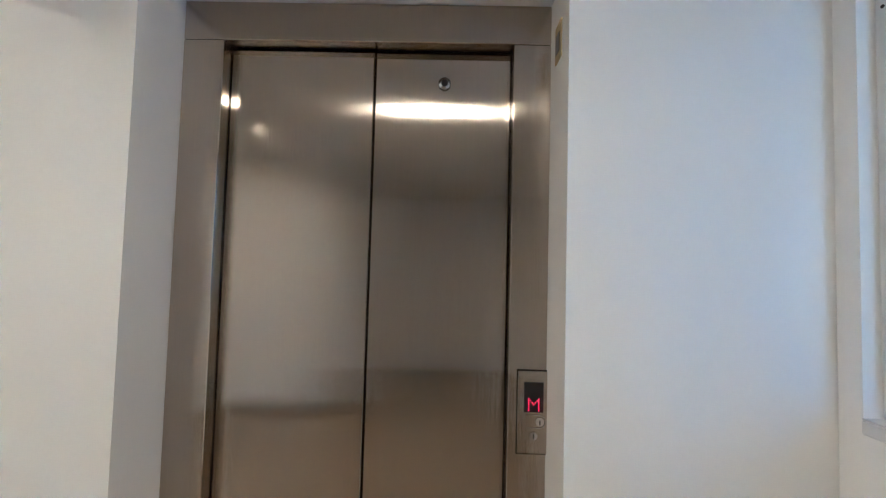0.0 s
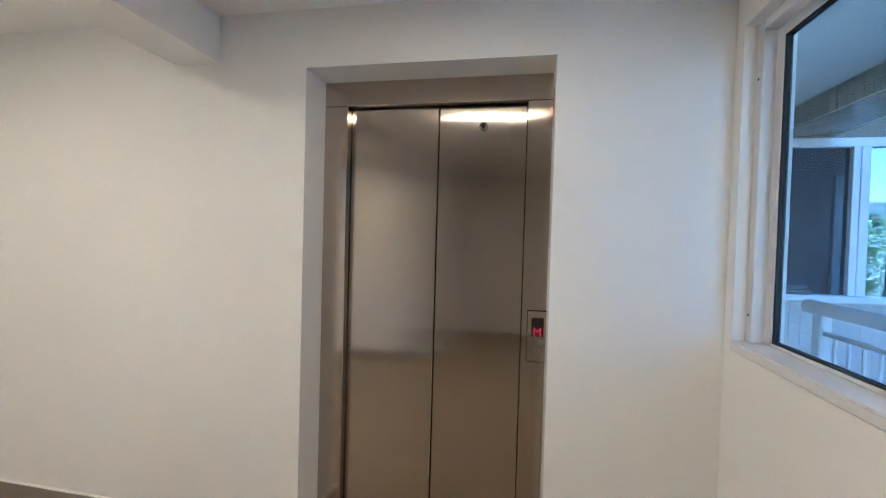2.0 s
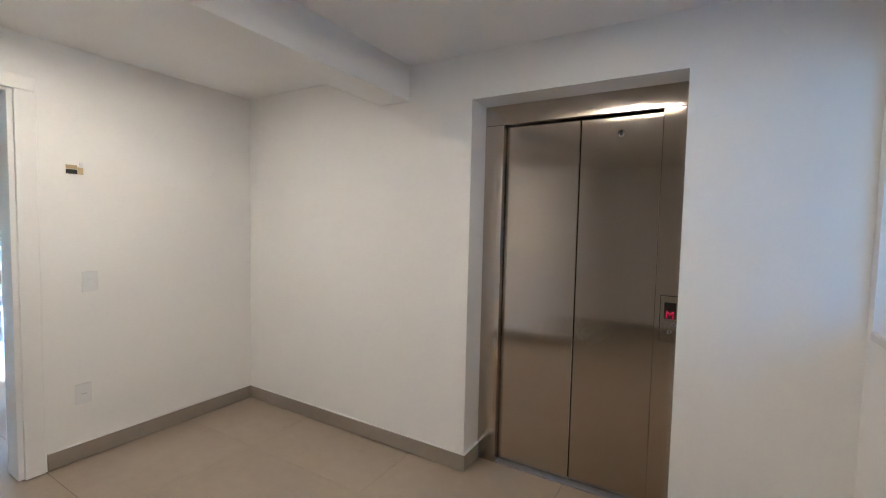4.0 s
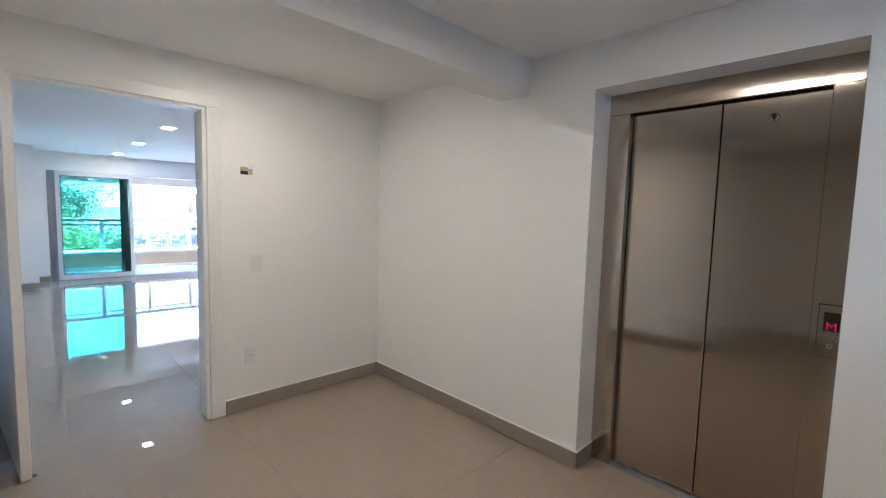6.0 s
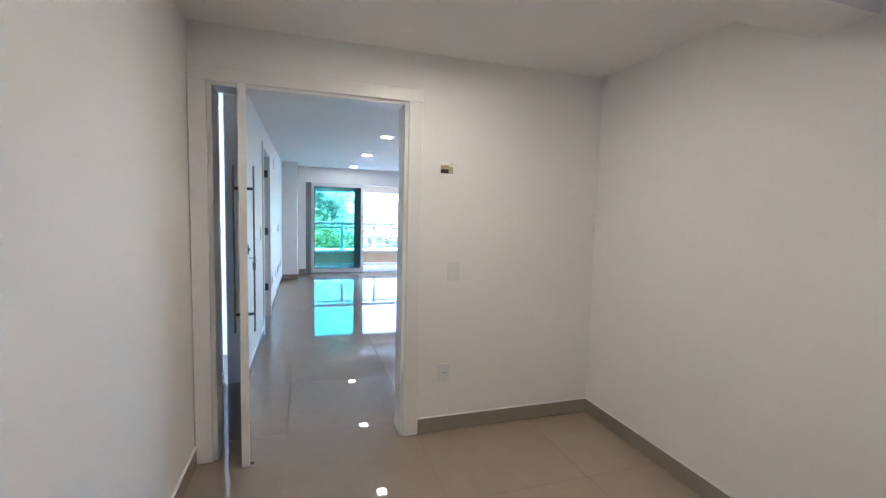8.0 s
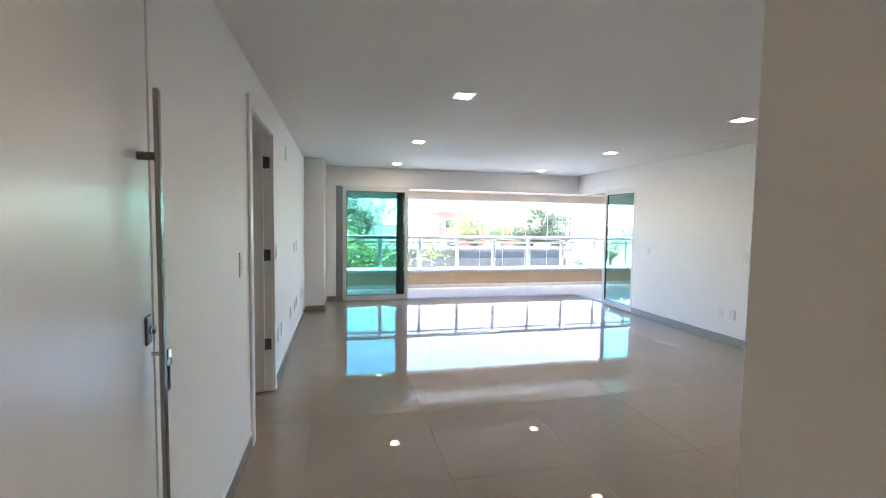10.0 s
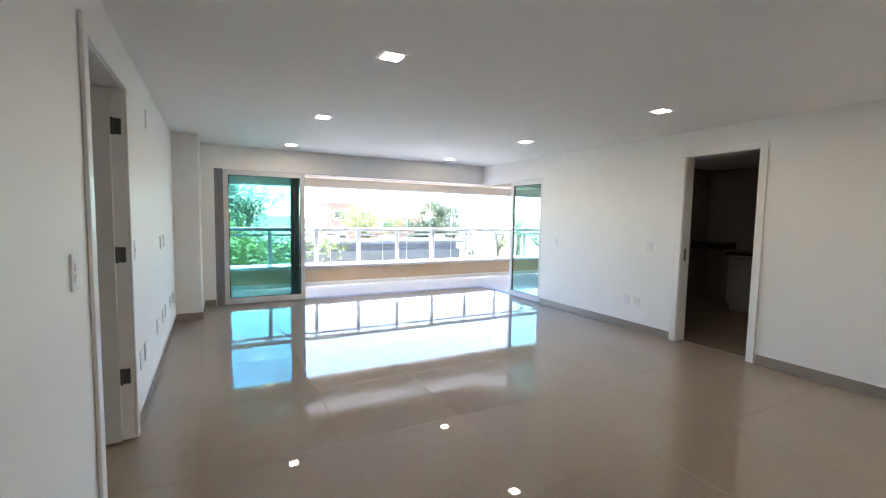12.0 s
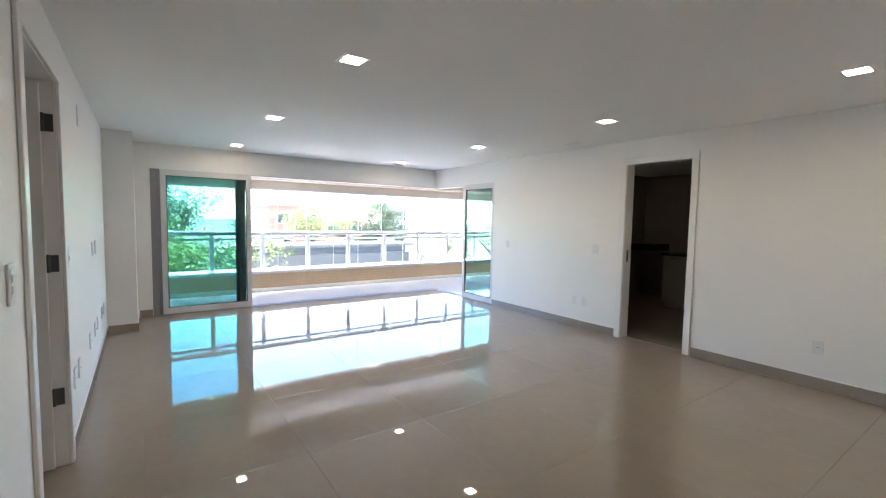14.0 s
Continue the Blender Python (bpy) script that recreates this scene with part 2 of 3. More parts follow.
# room behind the side door
structure("wall_side_room", block((-6.6, -6.5, -4.2, -2.5, 0, CH), (-4.6, -4.5, -4.2, -2.5, 0, CH), (-6.6, -4.5, -4.3, -4.2, 0, CH)), WALL, "plain wall of the side room", "wall")
structure("ceiling_side_room", block((-6.6, -4.5, -4.3, -2.5, CH, CH + 0.2)), CEIL, "side room ceiling", "ceiling")
structure("floor_side_room", block((-6.6, -4.5, -4.3, -2.495, -0.1, 0)), TILE, "beige side room floor", "floor")
# kitchen
for nm, b in (("wall_kitchen_west", (-7.75, -7.6, 2.89, 6.1, 0, 2.3)), ("wall_kitchen_east", (-4.3, -4.15, 2.89, 6.1, 0, 2.3)), ("wall_kitchen_north", (-7.75, -4.15, 6.1, 6.25, 0, 2.3))):
    structure(nm, block(b), KITCHEN_TILE, "dim kitchen wall with glossy beige tiles", "wall")
structure("ceiling_kitchen", block((-7.75, -4.15, 2.89, 6.25, 2.3, 2.5)), CEIL, "kitchen ceiling", "ceiling")
structure("floor_kitchen", block((-7.75, -4.15, NORTH + 0.155, 6.25, -0.1, 0)), TILE, "polished kitchen floor", "floor")

# balcony
BN, BS = 6.6, -5.0
structure("floor_balcony", block((PAR - 0.2, FRONT - 0.08, BS, BN, -0.25, -0.012), (FRONT - 0.08, -7.76, NORTH + 0.07, BN, -0.25, -0.012)), BALCONY_TILE, "pale polished balcony floor", "floor")
structure("ceiling_balcony", block((PAR - 0.25, FRONT - 0.15, BS, BN, 2.30, 2.6), (FRONT - 0.15, -7.76, 2.90, BN, 2.30, 2.6)), SLAB, "white balcony ceiling", "ceiling")
structure("beam_balcony", block((PAR - 0.25, PAR + 0.02, BS, BN, 1.93, 2.30)), BEIGE, "beige edge beam above the balcony", "beam")
structure("wall_balcony_end", block((PAR - 0.2, FRONT - 0.15, BS - 0.15, BS, 0, 2.3), (PAR - 0.2, -7.76, BN, BN + 0.15, 0, 2.3), (-10.17, -10.02, BS, SOUTH - 0.15, 0, 2.3)), BEIGE, "beige wall closing the balcony", "wall")

# ---- skirting ----
SK, ST = 0.10, 0.012


def skirt(name, *boxes):
    structure(name.replace("baseboard", "trim"), block(*[(a, b, c, d, SK + 0.0005, SK + 0.006) for a, b, c, d, _, _ in boxes]), TRIM, "white sealant line above the skirting", "trim")
    structure(name, block(*boxes, bevel=0.002), SKIRT, "grey beige porcelain skirting along the wall", "baseboard")


skirt("baseboard_1", (-2.574, -0.612, ELEV - ST, ELEV - 0.001, 0.004, SK), (-0.6115, -0.6115 + ST, ELEV - ST, 0.236, 0.004, SK))
skirt("baseboard_2", (0.440, EAST - 0.001, ELEV - ST, ELEV - 0.001, 0.004, SK), (EAST - ST, EAST - 0.001, -4.4, ELEV - ST - 0.002, 0.004, SK))
skirt("baseboard_3", (HALL_W + 0.001, HALL_W + ST, DY1 + 0.085, ELEV - ST - 0.002, 0.004, SK))
skirt("baseboard_4", (HALL_W + ST + 0.001, -0.95, HALL_S + 0.001, HALL_S + ST, 0.004, SK))
skirt("baseboard_5", (-8.26, KX0 - 0.075, NORTH - ST, NORTH - 0.001, 0.004, SK), (KX1 + 0.075, HALL_WI - ST, NORTH - ST, NORTH - 0.001, 0.004, SK))
skirt("baseboard_6", (-9.19, LX0 - 0.075, SOUTH + 0.001, SOUTH + ST, 0.004, SK), (LX1 + 0.075, -3.75, SOUTH + 0.001, SOUTH + ST, 0.004, SK), (-3.75, HALL_WI, -2.539, -2.54 + ST, 0.004, SK),
      (-9.199, -9.2 + ST, SOUTH + ST + 0.001, -2.07 + ST, 0.004, SK), (-10.0, -9.201, -2.069, -2.07 + ST, 0.004, SK), (FRONT + 0.001, FRONT + ST, -2.05, -1.905, 0.004, SK))
skirt("baseboard_7", (HALL_WI - ST, HALL_WI - 0.001, DY1 + 0.085, NORTH - 0.001, 0.004, SK))


# ---- door frames ----
def casing_y(name, x0, x1, ya, yb, sign, label):
    """A door frame in a wall that runs along x: lining through the wall and architrave on the room side."""
    f = tagged(new(name), label, "door frame", kind="structure")
    yr = ya if sign < 0 else yb
    w, t = 0.07, 0.018
    part("lining", block((x0, x0 + 0.014, ya - 0.001, yb + 0.001, 0.004, DH), (x1 - 0.014, x1, ya - 0.001, yb + 0.001, 0.004, DH), (x0 + 0.014, x1 - 0.014, ya - 0.001, yb + 0.001, DH - 0.014, DH), bevel=0.002), TRIM, f)
    y0, y1 = (yr - t, yr - 0.001) if sign < 0 else (yr + 0.001, yr + t)
    part("architrave", block((x0 - w + 0.01, x0 + 0.01, y0, y1, 0.004, DH - 0.01), bevel=0.003), TRIM, f)
    part("architrave", block((x1 - 0.01, x1 + w - 0.01, y0, y1, 0.004, DH - 0.01), bevel=0.003), TRIM, f)
    part("architrave", block((x0 - w + 0.01, x1 + w - 0.01, y0, y1, DH - 0.01, DH + w - 0.01), bevel=0.003), TRIM, f)
    return f


casing_y("door_1", KX0, KX1, NORTH, NORTH + 0.15, -1, "white lacquered frame round the dark kitchen doorway")
casing_y("door_2", LX0, LX1, SOUTH - 0.15, SOUTH, 1, "white lacquered frame of the side door")
f3 = tagged(new("door_3"), "white lacquered frame of the apartment entrance", "door frame", kind="structure")
part("lining", block((HALL_WI - 0.001, HALL_W + 0.001, DY0, DY0 + 0.035, 0.004, DH), bevel=0.002), TRIM, f3)
part("lining", block((HALL_WI - 0.001, HALL_W + 0.001, DY1 - 0.035, DY1, 0.004, DH), bevel=0.002), TRIM, f3)
part("lining", block((HALL_WI - 0.001, HALL_W + 0.001, DY0 + 0.035, DY1 - 0.035, DH - 0.03, DH), bevel=0.002), TRIM, f3)
for xx0, xx1 in ((HALL_W + 0.001, HALL_W + 0.02), (HALL_WI - 0.02, HALL_WI - 0.001)):
    part("architrave", block((xx0, xx1, DY0 - 0.075, DY0 + 0.012, 0.004, DH - 0.012), bevel=0.003), TRIM, f3)
    part("architrave", block((xx0, xx1, DY1 - 0.012, DY1 + 0.075, 0.004, DH - 0.012), bevel=0.003), TRIM, f3)
    part("architrave", block((xx0, xx1, DY0 - 0.075, DY1 + 0.075, DH - 0.012, DH + 0.06), bevel=0.003), TRIM, f3)

# ---- entrance door leaf, open a little past right angles on its pivot ----
LX, LY, LEN = -2.45, -2.195, 1.25
leaf = thing("pivot_door", "white lacquered pivot door standing open with a tall pull bar", "door", (LX, LY, 0))
leaf.rotation_euler[2] = radians(6.8)
part("panel", block((-LEN, 0, -0.042, 0, 0.012, DH - 0.035), bevel=0.002), LACQUER, leaf)
BX = -1.155
for side in (1, -1):
    yf = 0.0 if side > 0 else -0.042
    yb = yf + side * (0.040 if side > 0 else 0.045)
    bar = part("pull_bar", block((BX - 0.013, BX + 0.013, min(yb, yb + side * 0.013), max(yb, yb + side * 0.013), 0.46, 1.75), bevel=0.002), BAR_STEEL, leaf, "brushed steel pull bar")
    for z in (1.575, 0.60):
        part("standoff", rod((BX, yf, z), (BX, yb, z), 0.011), HINGE, bar, smooth=True)
    lock = part("lock_plate", block((-1.22, -1.173, min(yf, yf + side * 0.008), max(yf, yf + side * 0.008), 1.065, 1.145), bevel=0.005, seg=2), HINGE, leaf)
    part("cylinder", rod((-1.196, yf + side * 0.007, 1.105), (-1.196, yf + side * 0.02, 1.105), 0.012, n=20), CHROME, lock, smooth=True)
part("pivot", rod((-0.10, -0.021, 0.004), (-0.10, -0.021, 0.012), 0.015), HINGE, leaf)
part("door_stop", rod((-0.015, 0.02, 0.02), (-0.015, 0, 0.02), 0.008), HINGE, leaf)
keys = thing("key_ring", "bunch of keys with a black fob hanging from the lock", "keys", (-3.635, -2.32, 1.045))
kb = bmesh.new()
for i in range(14):
    a, b = i / 14 * math.tau, (i + 1) / 14 * math.tau
    add_rod(kb, (0, 0.03 + 0.014 * math.cos(a), -0.03 + 0.014 * math.sin(a)), (0, 0.03 + 0.014 * math.cos(b), -0.03 + 0.014 * math.sin(b)), 0.0016, n=6)
part("ring", kb, CHROME, keys)
part("key", block((-0.002, 0.002, -0.006, 0.032, -0.012, -0.002), (-0.011, 0.011, 0.022, 0.04, -0.022, 0.006), bevel=0.001), CHROME, keys)
fob = block((-0.016, 0.016, 0.026, 0.036, -0.115, -0.045), bevel=0.0045, seg=2)
part("fob", fob, BLACK, keys, "black key fob")
part("key", block((0.006, 0.010, 0.020, 0.042, -0.10, -0.04), bevel=0.001), HINGE, keys)

# ---- side door, opened into the side room ----
side_door = thing("side_door", "white lacquered door opened into the side room", "door", (LX0 + 0.016, SOUTH - 0.055, 0))
sd = part("panel", block((0.0, 0.035, -0.66, -0.004, 0.012, DH - 0.035), bevel=0.002), LACQUER, side_door)
for z in (0.40, 1.13, 1.87):
    h_ = part("hinge", block((-0.003, 0.012, -0.003, 0.045, z - 0.045, z + 0.045), bevel=0.002), HINGE, side_door, "satin steel hinge")
    k_ = rod((0.012, 0.002, z - 0.048), (0.012, 0.002, z + 0.048), 0.008)
    part("knuckle", k_, HINGE, h_, smooth=True)

# ---- kitchen sliding door and fittings ----
pocket = thing("pocket_door", "dark edged kitchen door slid aside with a round pull", "door", (KX1, NORTH + 0.16, 0))
part("panel", block((-0.05, 0.60, 0.0, 0.035, 0.012, DH), bevel=0.002), BLACK, pocket)
kn = rod((-0.03, -0.006, 1.02), (-0.03, 0.0, 1.02), 0.035, n=24)
part("pull", kn, CHROME, pocket)
latch = thing("strike_plate", "black strike plate on the kitchen door frame", "strike plate", (KX0 + 0.015, NORTH + 0.07, 1.0))
part("plate", block((-0.001, 0.003, -0.012, 0.012, -0.07, 0.07), bevel=0.001), BLACK, latch)


def counter(name, x0, x1, y0, y1, label):
    c = thing(name, label, "cabinet", (x0, y0, 0))
    part("body", block((0, x1 - x0, 0, y1 - y0, 0.1, 0.87), (0.02, x1 - x0 - 0.02, 0.05, y1 - y0, 0.0, 0.1), bevel=0.002), CABINET, c)
    n = max(1, round((x1 - x0) / 0.5))
    for i in range(n):
        w = (x1 - x0) / n
        d = part("door", block((i * w + 0.003, (i + 1) * w - 0.003, -0.018, -0.001, 0.12, 0.86), bevel=0.002), CABINET, c)
        part("handle", block((i * w + 0.1, (i + 1) * w - 0.1, -0.03, -0.018, 0.82, 0.835), bevel=0.002), CHROME, d)
    return c


counter("base_cabinet", -6.72, -5.6, 5.2, 5.8, "pale kitchen base cabinets below a black granite top")
top = tagged(part("worktop", block((-6.76, -5.56, 5.16, 5.82, 0.87, 0.91), bevel=0.003), GRANITE), "black granite worktop on the kitchen cabinets", "worktop")
part("splashback", block((-6.30, -5.56, 5.80, 5.82, 0.912, 1.02), bevel=0.002), GRANITE, top)
top2 = tagged(part("wall_shelf", block((-7.599, -7.1, 5.6, 6.099, 0.90, 1.02), bevel=0.003), GRANITE), "black granite shelf on the kitchen wall", "shelf")

# ---- lift ----
lift = thing("lift_door", "closed brushed steel lift doors in a steel frame", "lift", (-0.085, 0.29, 0))


def ipart(name, bm, mat, parent, label="", smooth=False):
    bm.transform(Matrix.Translation((0.085, -0.29, 0)))
    return part(name, bm, mat, parent, label, smooth)


OX0, OX1, OZ = -0.495, 0.335, 2.022
ipart("jamb", block((-0.611, OX0, 0.242, 0.355, 0.004, OZ - 0.001), bevel=0.002), STEEL, lift)
ipart("jamb", block((OX1, 0.439, 0.242, 0.355, 0.004, OZ - 0.001), bevel=0.002), STEEL, lift)
ipart("header", block((-0.611, 0.439, 0.242, 0.355, OZ, 2.134), bevel=0.002), STEEL, lift)
pl = ipart("door_panel", block((OX0 + 0.002, -0.0695, 0.29, 0.325, 0.012, OZ - 0.006), bevel=0.0025), STEEL, lift)
pr = ipart("door_panel", block((-0.065, OX1 - 0.002, 0.293, 0.328, 0.012, OZ - 0.006), bevel=0.0025), STEEL, lift)
# black sheet filling the opening; the gaps' darkness is put into its colour
ipart("track", block((OX0, OX1, 0.335, 0.355, 0.004, OZ - 0.002)), DARKSLOT, lift)
ipart("sill", block((OX0, OX1, 0.25, 0.355, 0.0005, 0.0055)), GREYALU, lift)
kh = rod((0.139, 0.285, 1.925), (0.139, 0.293, 1.925), 0.018, n=28)
keyhole = ipart("key_rosette", kh, CHROME, pr, "round steel key rosette", True)
# keyhole is a black disc, its inner shade given by colour
k2 = rod((0.139, 0.2835, 1.925), (0.139, 0.285, 1.925), 0.010, n=20)
ipart("keyhole", k2, DARKSLOT, pr)
# call panel
call = thing("call_panel", "steel lift call panel with red lit display", "control panel", (0.404, 0.242, 1.002))
part("plate", block((-0.043, 0.043, -0.006, -0.0005, -0.112, 0.108), bevel=0.0015), STEEL, call)
# black backing a little larger than the plate paints shade round its edge
part("edge_shade", block((-0.0455, 0.0455, -0.002, -0.0004, -0.1145, 0.1115)), DARKSLOT, call)
disp = part("display", block((-0.026, 0.026, -0.0075, -0.0062, -0.001, 0.079)), BLACK, call, "black display window")
bm = bmesh.new()
for r, row in enumerate(("1.....1", "11...11", "1.1.1.1", "1..1..1", "1.....1", "1.....1", "1.....1")):
    for c, ch in enumerate(row):
        if ch == "1":
            bmesh.ops.create_icosphere(bm, subdivisions=1, radius=0.0019, matrix=Matrix.Translation((-0.0135 + c * 0.0045, -0.0078, 0.035 - r * 0.0052)))
part("letter", bm, LED, disp, "red letter M of dots")
bm = bmesh.new()
for i in range(36):
    a, b = i / 36 * math.tau, (i + 1) / 36 * math.tau
    q = lambda a: (0.016 * (1 if math.cos(a) > 0 else -1) + 0.016 * math.cos(a), -0.0065, -0.026 + 0.017 * math.sin(a))
    add_rod(bm, q(a), q(b), 0.0016, n=6)
ring = part("button_surround", bm, CHROME, call)
part("button", rod((0.017, -0.009, -0.026), (0.017, -0.006, -0.026), 0.012, n=24), CHROME, call)
# black bars on the surface paint the shade inside both keyholes below
part("keyhole", block((0.0155, 0.0185, -0.0096, -0.0089, -0.034, -0.022)), DARKSLOT, call)
ks = part("key_switch", rod((0.0, -0.010, -0.064), (0.0, -0.006, -0.064), 0.011, n=24), CHROME, call)
part("keyhole", block((-0.0015, 0.0015, -0.0106, -0.0099, -0.070, -0.058)), DARKSLOT, ks)
ind = thing("floor_sign", "small worn brass sign in the lift niche", "sign", (0.439, 0.15, 1.98))
part("plate", block((-0.004, -0.0005, -0.03, 0.03, -0.05, 0.05), bevel=0.001), LABEL_YELLOW, ind)
part("window", block((-0.006, -0.0045, -0.018, 0.018, -0.03, 0.02)), HINGE, ind)

# ---- hall window ----
win = tagged(new("window_1"), "white aluminium sliding window in the hall", "window", kind="structure")
FX0, FX1 = 1.10, 1.19
for b in ((FX0, FX1, WY1 - 0.04, WY1, WZ0 + 0.0045, WZ1), (FX0, FX1, WY0, WY0 + 0.04, WZ0 + 0.0045, WZ1), (EAST - 0.006, FX1, WY0 + 0.001, WY1 - 0.001, WZ0 + 0.0005, WZ0 + 0.004), (EAST - 0.006, EAST - 0.001, WY0 + 0.001, WY1 - 0.001, WZ0 - 0.03, WZ0), (FX0, FX1, WY0 + 0.04, WY1 - 0.04, WZ1 - 0.035, WZ1)):
    part("window_frame", block(b, bevel=0.003), ALU, win)


def sash(xc, y0, y1, handle):
    z0, z1 = WZ0 + 0.0045, WZ1 - 0.03
    s = part("sash", block((xc - 0.014, xc + 0.014, y0, y0 + 0.045, z0, z1), (xc - 0.014, xc + 0.014, y1 - 0.045, y1, z0, z1),
                           (xc - 0.014, xc + 0.014, y0 + 0.045, y1 - 0.045, z0, z0 + 0.012), (xc - 0.014, xc + 0.014, y0 + 0.045, y1 - 0.045, z1 - 0.04, z1), bevel=0.002), ALU, win)
    part("gasket", block((xc - 0.010, xc + 0.010, y0 + 0.045, y0 + 0.051, z0 + 0.012, z1 - 0.04), (xc - 0.010, xc + 0.010, y1 - 0.051, y1 - 0.045, z0 + 0.012, z1 - 0.04),
                         (xc - 0.010, xc + 0.010, y0 + 0.051, y1 - 0.051, z0 + 0.012, z0 + 0.018), (xc - 0.010, xc + 0.010, y0 + 0.051, y1 - 0.051, z1 - 0.046, z1 - 0.04)), RUBBER, s)
    g = part("pane", block((xc - 0.002, xc + 0.002, y0 + 0.05, y1 - 0.05, z0 + 0.015, z1 - 0.045)), GLASS_WINDOW, s)
    if handle:
        hb = part("latch", block((xc - 0.019, xc - 0.0145, y1 - 0.034, y1 - 0.012, 1.50, 1.67), bevel=0.002), PLASTIC, s, "white sliding latch")
        return s


sash(1.155, -0.70, WY1 - 0.035, True)
sash(1.120, WY0 + 0.035, -0.64, False)
for z in (1.18, 1.98):
    part("screw", rod((FX0 - 0.002, WY1 - 0.02, z), (FX0, WY1 - 0.02, z), 0.004, n=10), DARKSLOT, win)


# ---- switches, outlets, small plates ----
def plate(name, label, x, y, z, rz, kind, w=0.078, h=0.12, group="wall plates"):
    """Plate facing -y before the turn rz."""
    p = thing(name, label, "switch" if kind == "switch" else "outlet", group=group)
    place(p, x, y, z, rz)
    part("cover", block((-w / 2, w / 2, -0.009, -0.0005, -h / 2, h / 2), bevel=0.003, seg=2), PLASTIC, p)
    if kind == "switch":
        part("bezel", block((-0.025, 0.025, -0.0105, -0.0092, -h * 0.36, h * 0.36), bevel=0.0005), PLASTIC, p)
        n = 2 if h > 0.125 else 1
        for k in range(n):
            zc = (k - (n - 1) / 2) * 0.038
            part("rocker", block((-0.022, 0.022, -0.0145, -0.0107, zc - 0.013, zc + 0.013), bevel=0.0015), PLASTIC, p)
    elif kind == "outlet":
        o = part("socket", block((-0.020, 0.020, -0.0105, -0.0092, -0.011, 0.011), bevel=0.0005), PLASTIC, p)
        # holes are black pegs: the shade inside is painted
        for dx in (-0.009, 0.0, 0.009):
            part("pin_hole", rod((dx, -0.0112, 0.0), (dx, -0.0106, 0.0), 0.0024, n=8), DARKSLOT, o)
    return p


plate("light_switch", "white plastic light switch on the hall wall", HALL_W, -1.00, 1.055, 90, "switch")
plate("wall_outlet", "white plastic outlet low on the hall wall", HALL_W, -1.045, 0.395, 90, "outlet")
plate("light_switch", "white plastic light switch beside the kitchen doorway", -6.31, NORTH, 1.06, 0, "switch")
plate("light_switch", "white plastic light switch near the sliding doors", -7.93, NORTH, 1.035, 0, "switch", w=0.07, h=0.11)
for x in (-6.60, -6.45, -4.06):
    plate("wall_outlet", "white plastic outlet low on the living room wall", x, NORTH, 0.36, 0, "outlet")
plate("light_switch", "white plastic light switch beside the side door", -4.89, SOUTH, 1.165, 180, "switch", w=0.085, h=0.135)
plate("light_switch", "white plastic light switch past the side door", -6.22, SOUTH, 1.14, 180, "switch")
for x in (-7.70, -7.98):
    plate("blank_plate", "white blank plate on the living room wall", x, SOUTH, 1.10, 180, "blank")
for x in (-6.32, -6.53, -7.26, -7.70, -7.95, -8.45, -8.70):
    plate("wall_outlet", "white plastic outlet low on the living room wall", x, SOUTH, 0.40, 180, "outlet")
plate("blank_plate", "white blank plate high on the living room wall", -6.98, SOUTH, 2.09, 180, "blank", w=0.09, h=0.14)
tagbox = thing("intercom_cable_box", "open wall box with a torn paper label", "wall box", group="")
place(tagbox, HALL_W, -1.06, 1.705, 90)
# no real hollow: a black sheet paints the shade of the open box
part("recess", block((-0.04, 0.012, -0.003, -0.0005, -0.028, -0.002)), DARKSLOT, tagbox)
part("label", block((-0.04, 0.012, -0.003, -0.0005, 0.0, 0.022)), LABEL_YELLOW, tagbox, "torn yellowed paper label")
part("flap", block((0.014, 0.04, -0.005, -0.0005, -0.028, 0.012), bevel=0.001), LABEL_YELLOW, tagbox)
part("wire_end", block((0.022, 0.04, -0.006, -0.0005, 0.018, 0.040), bevel=0.001), PLASTIC, tagbox)


# ---- ceiling lights ----
def downlight(x, y, z, mat, label, group, size=0.118, narrow=1.0):
    d = thing("downlight", label, "ceiling light", (x, y, z), group)
    s, t = size / 2, size / 2 + 0.02
    sx, tx = s * narrow, s * narrow + 0.02
    part("frame", block((-tx, tx, -t, -s, -0.005, -0.0005), (-tx, tx, s, t, -0.005, -0.0005), (-tx, -sx, -s, s, -0.005, -0.0005), (sx, tx, -s, s, -0.005, -0.0005)), PLASTIC, d)
    part("diffuser", block((-sx, sx, -s, s, -0.003, -0.0006)), mat, d, "glowing warm white diffuser")
    return d


for x in (-3.72, -5.48, -7.39, -9.42):
    for y in (-0.92, 1.655):
        if x > -4 and y < 0:
            continue
        downlight(x, y, CH, LAMP_WHITE, "square recessed ceiling light, lit", "living room downlights")
downlight(-1.715, -1.26, CHH, LAMP_WARM, "small recessed hall light, lit warm", "hall downlights", 0.125, 0.32)
downlight(0.05, -1.15, CHH, LAMP_WARM, "small recessed hall light, lit warm", "hall downlights", 0.125, 0.32)
downlight(-7.30, 4.93, 2.30, LAMP_DIM, "square recessed kitchen light, lit", "", 0.10)
sp = thing("smoke_detector", "small white ceiling sensor in the hall", "sensor", (-2.23, -2.34, CHH))
part("base", rod((0, 0, -0.012), (0, 0, -0.0005), 0.035, n=24), PLASTIC, sp)
part("cap", rod((0, 0, -0.03), (0, 0, -0.012), 0.012, 0.02, n=16), HINGE, sp)
vent = thing("ceiling_cover", "white blank cover on the living room ceiling", "cover", (-6.42, 2.37, CH))
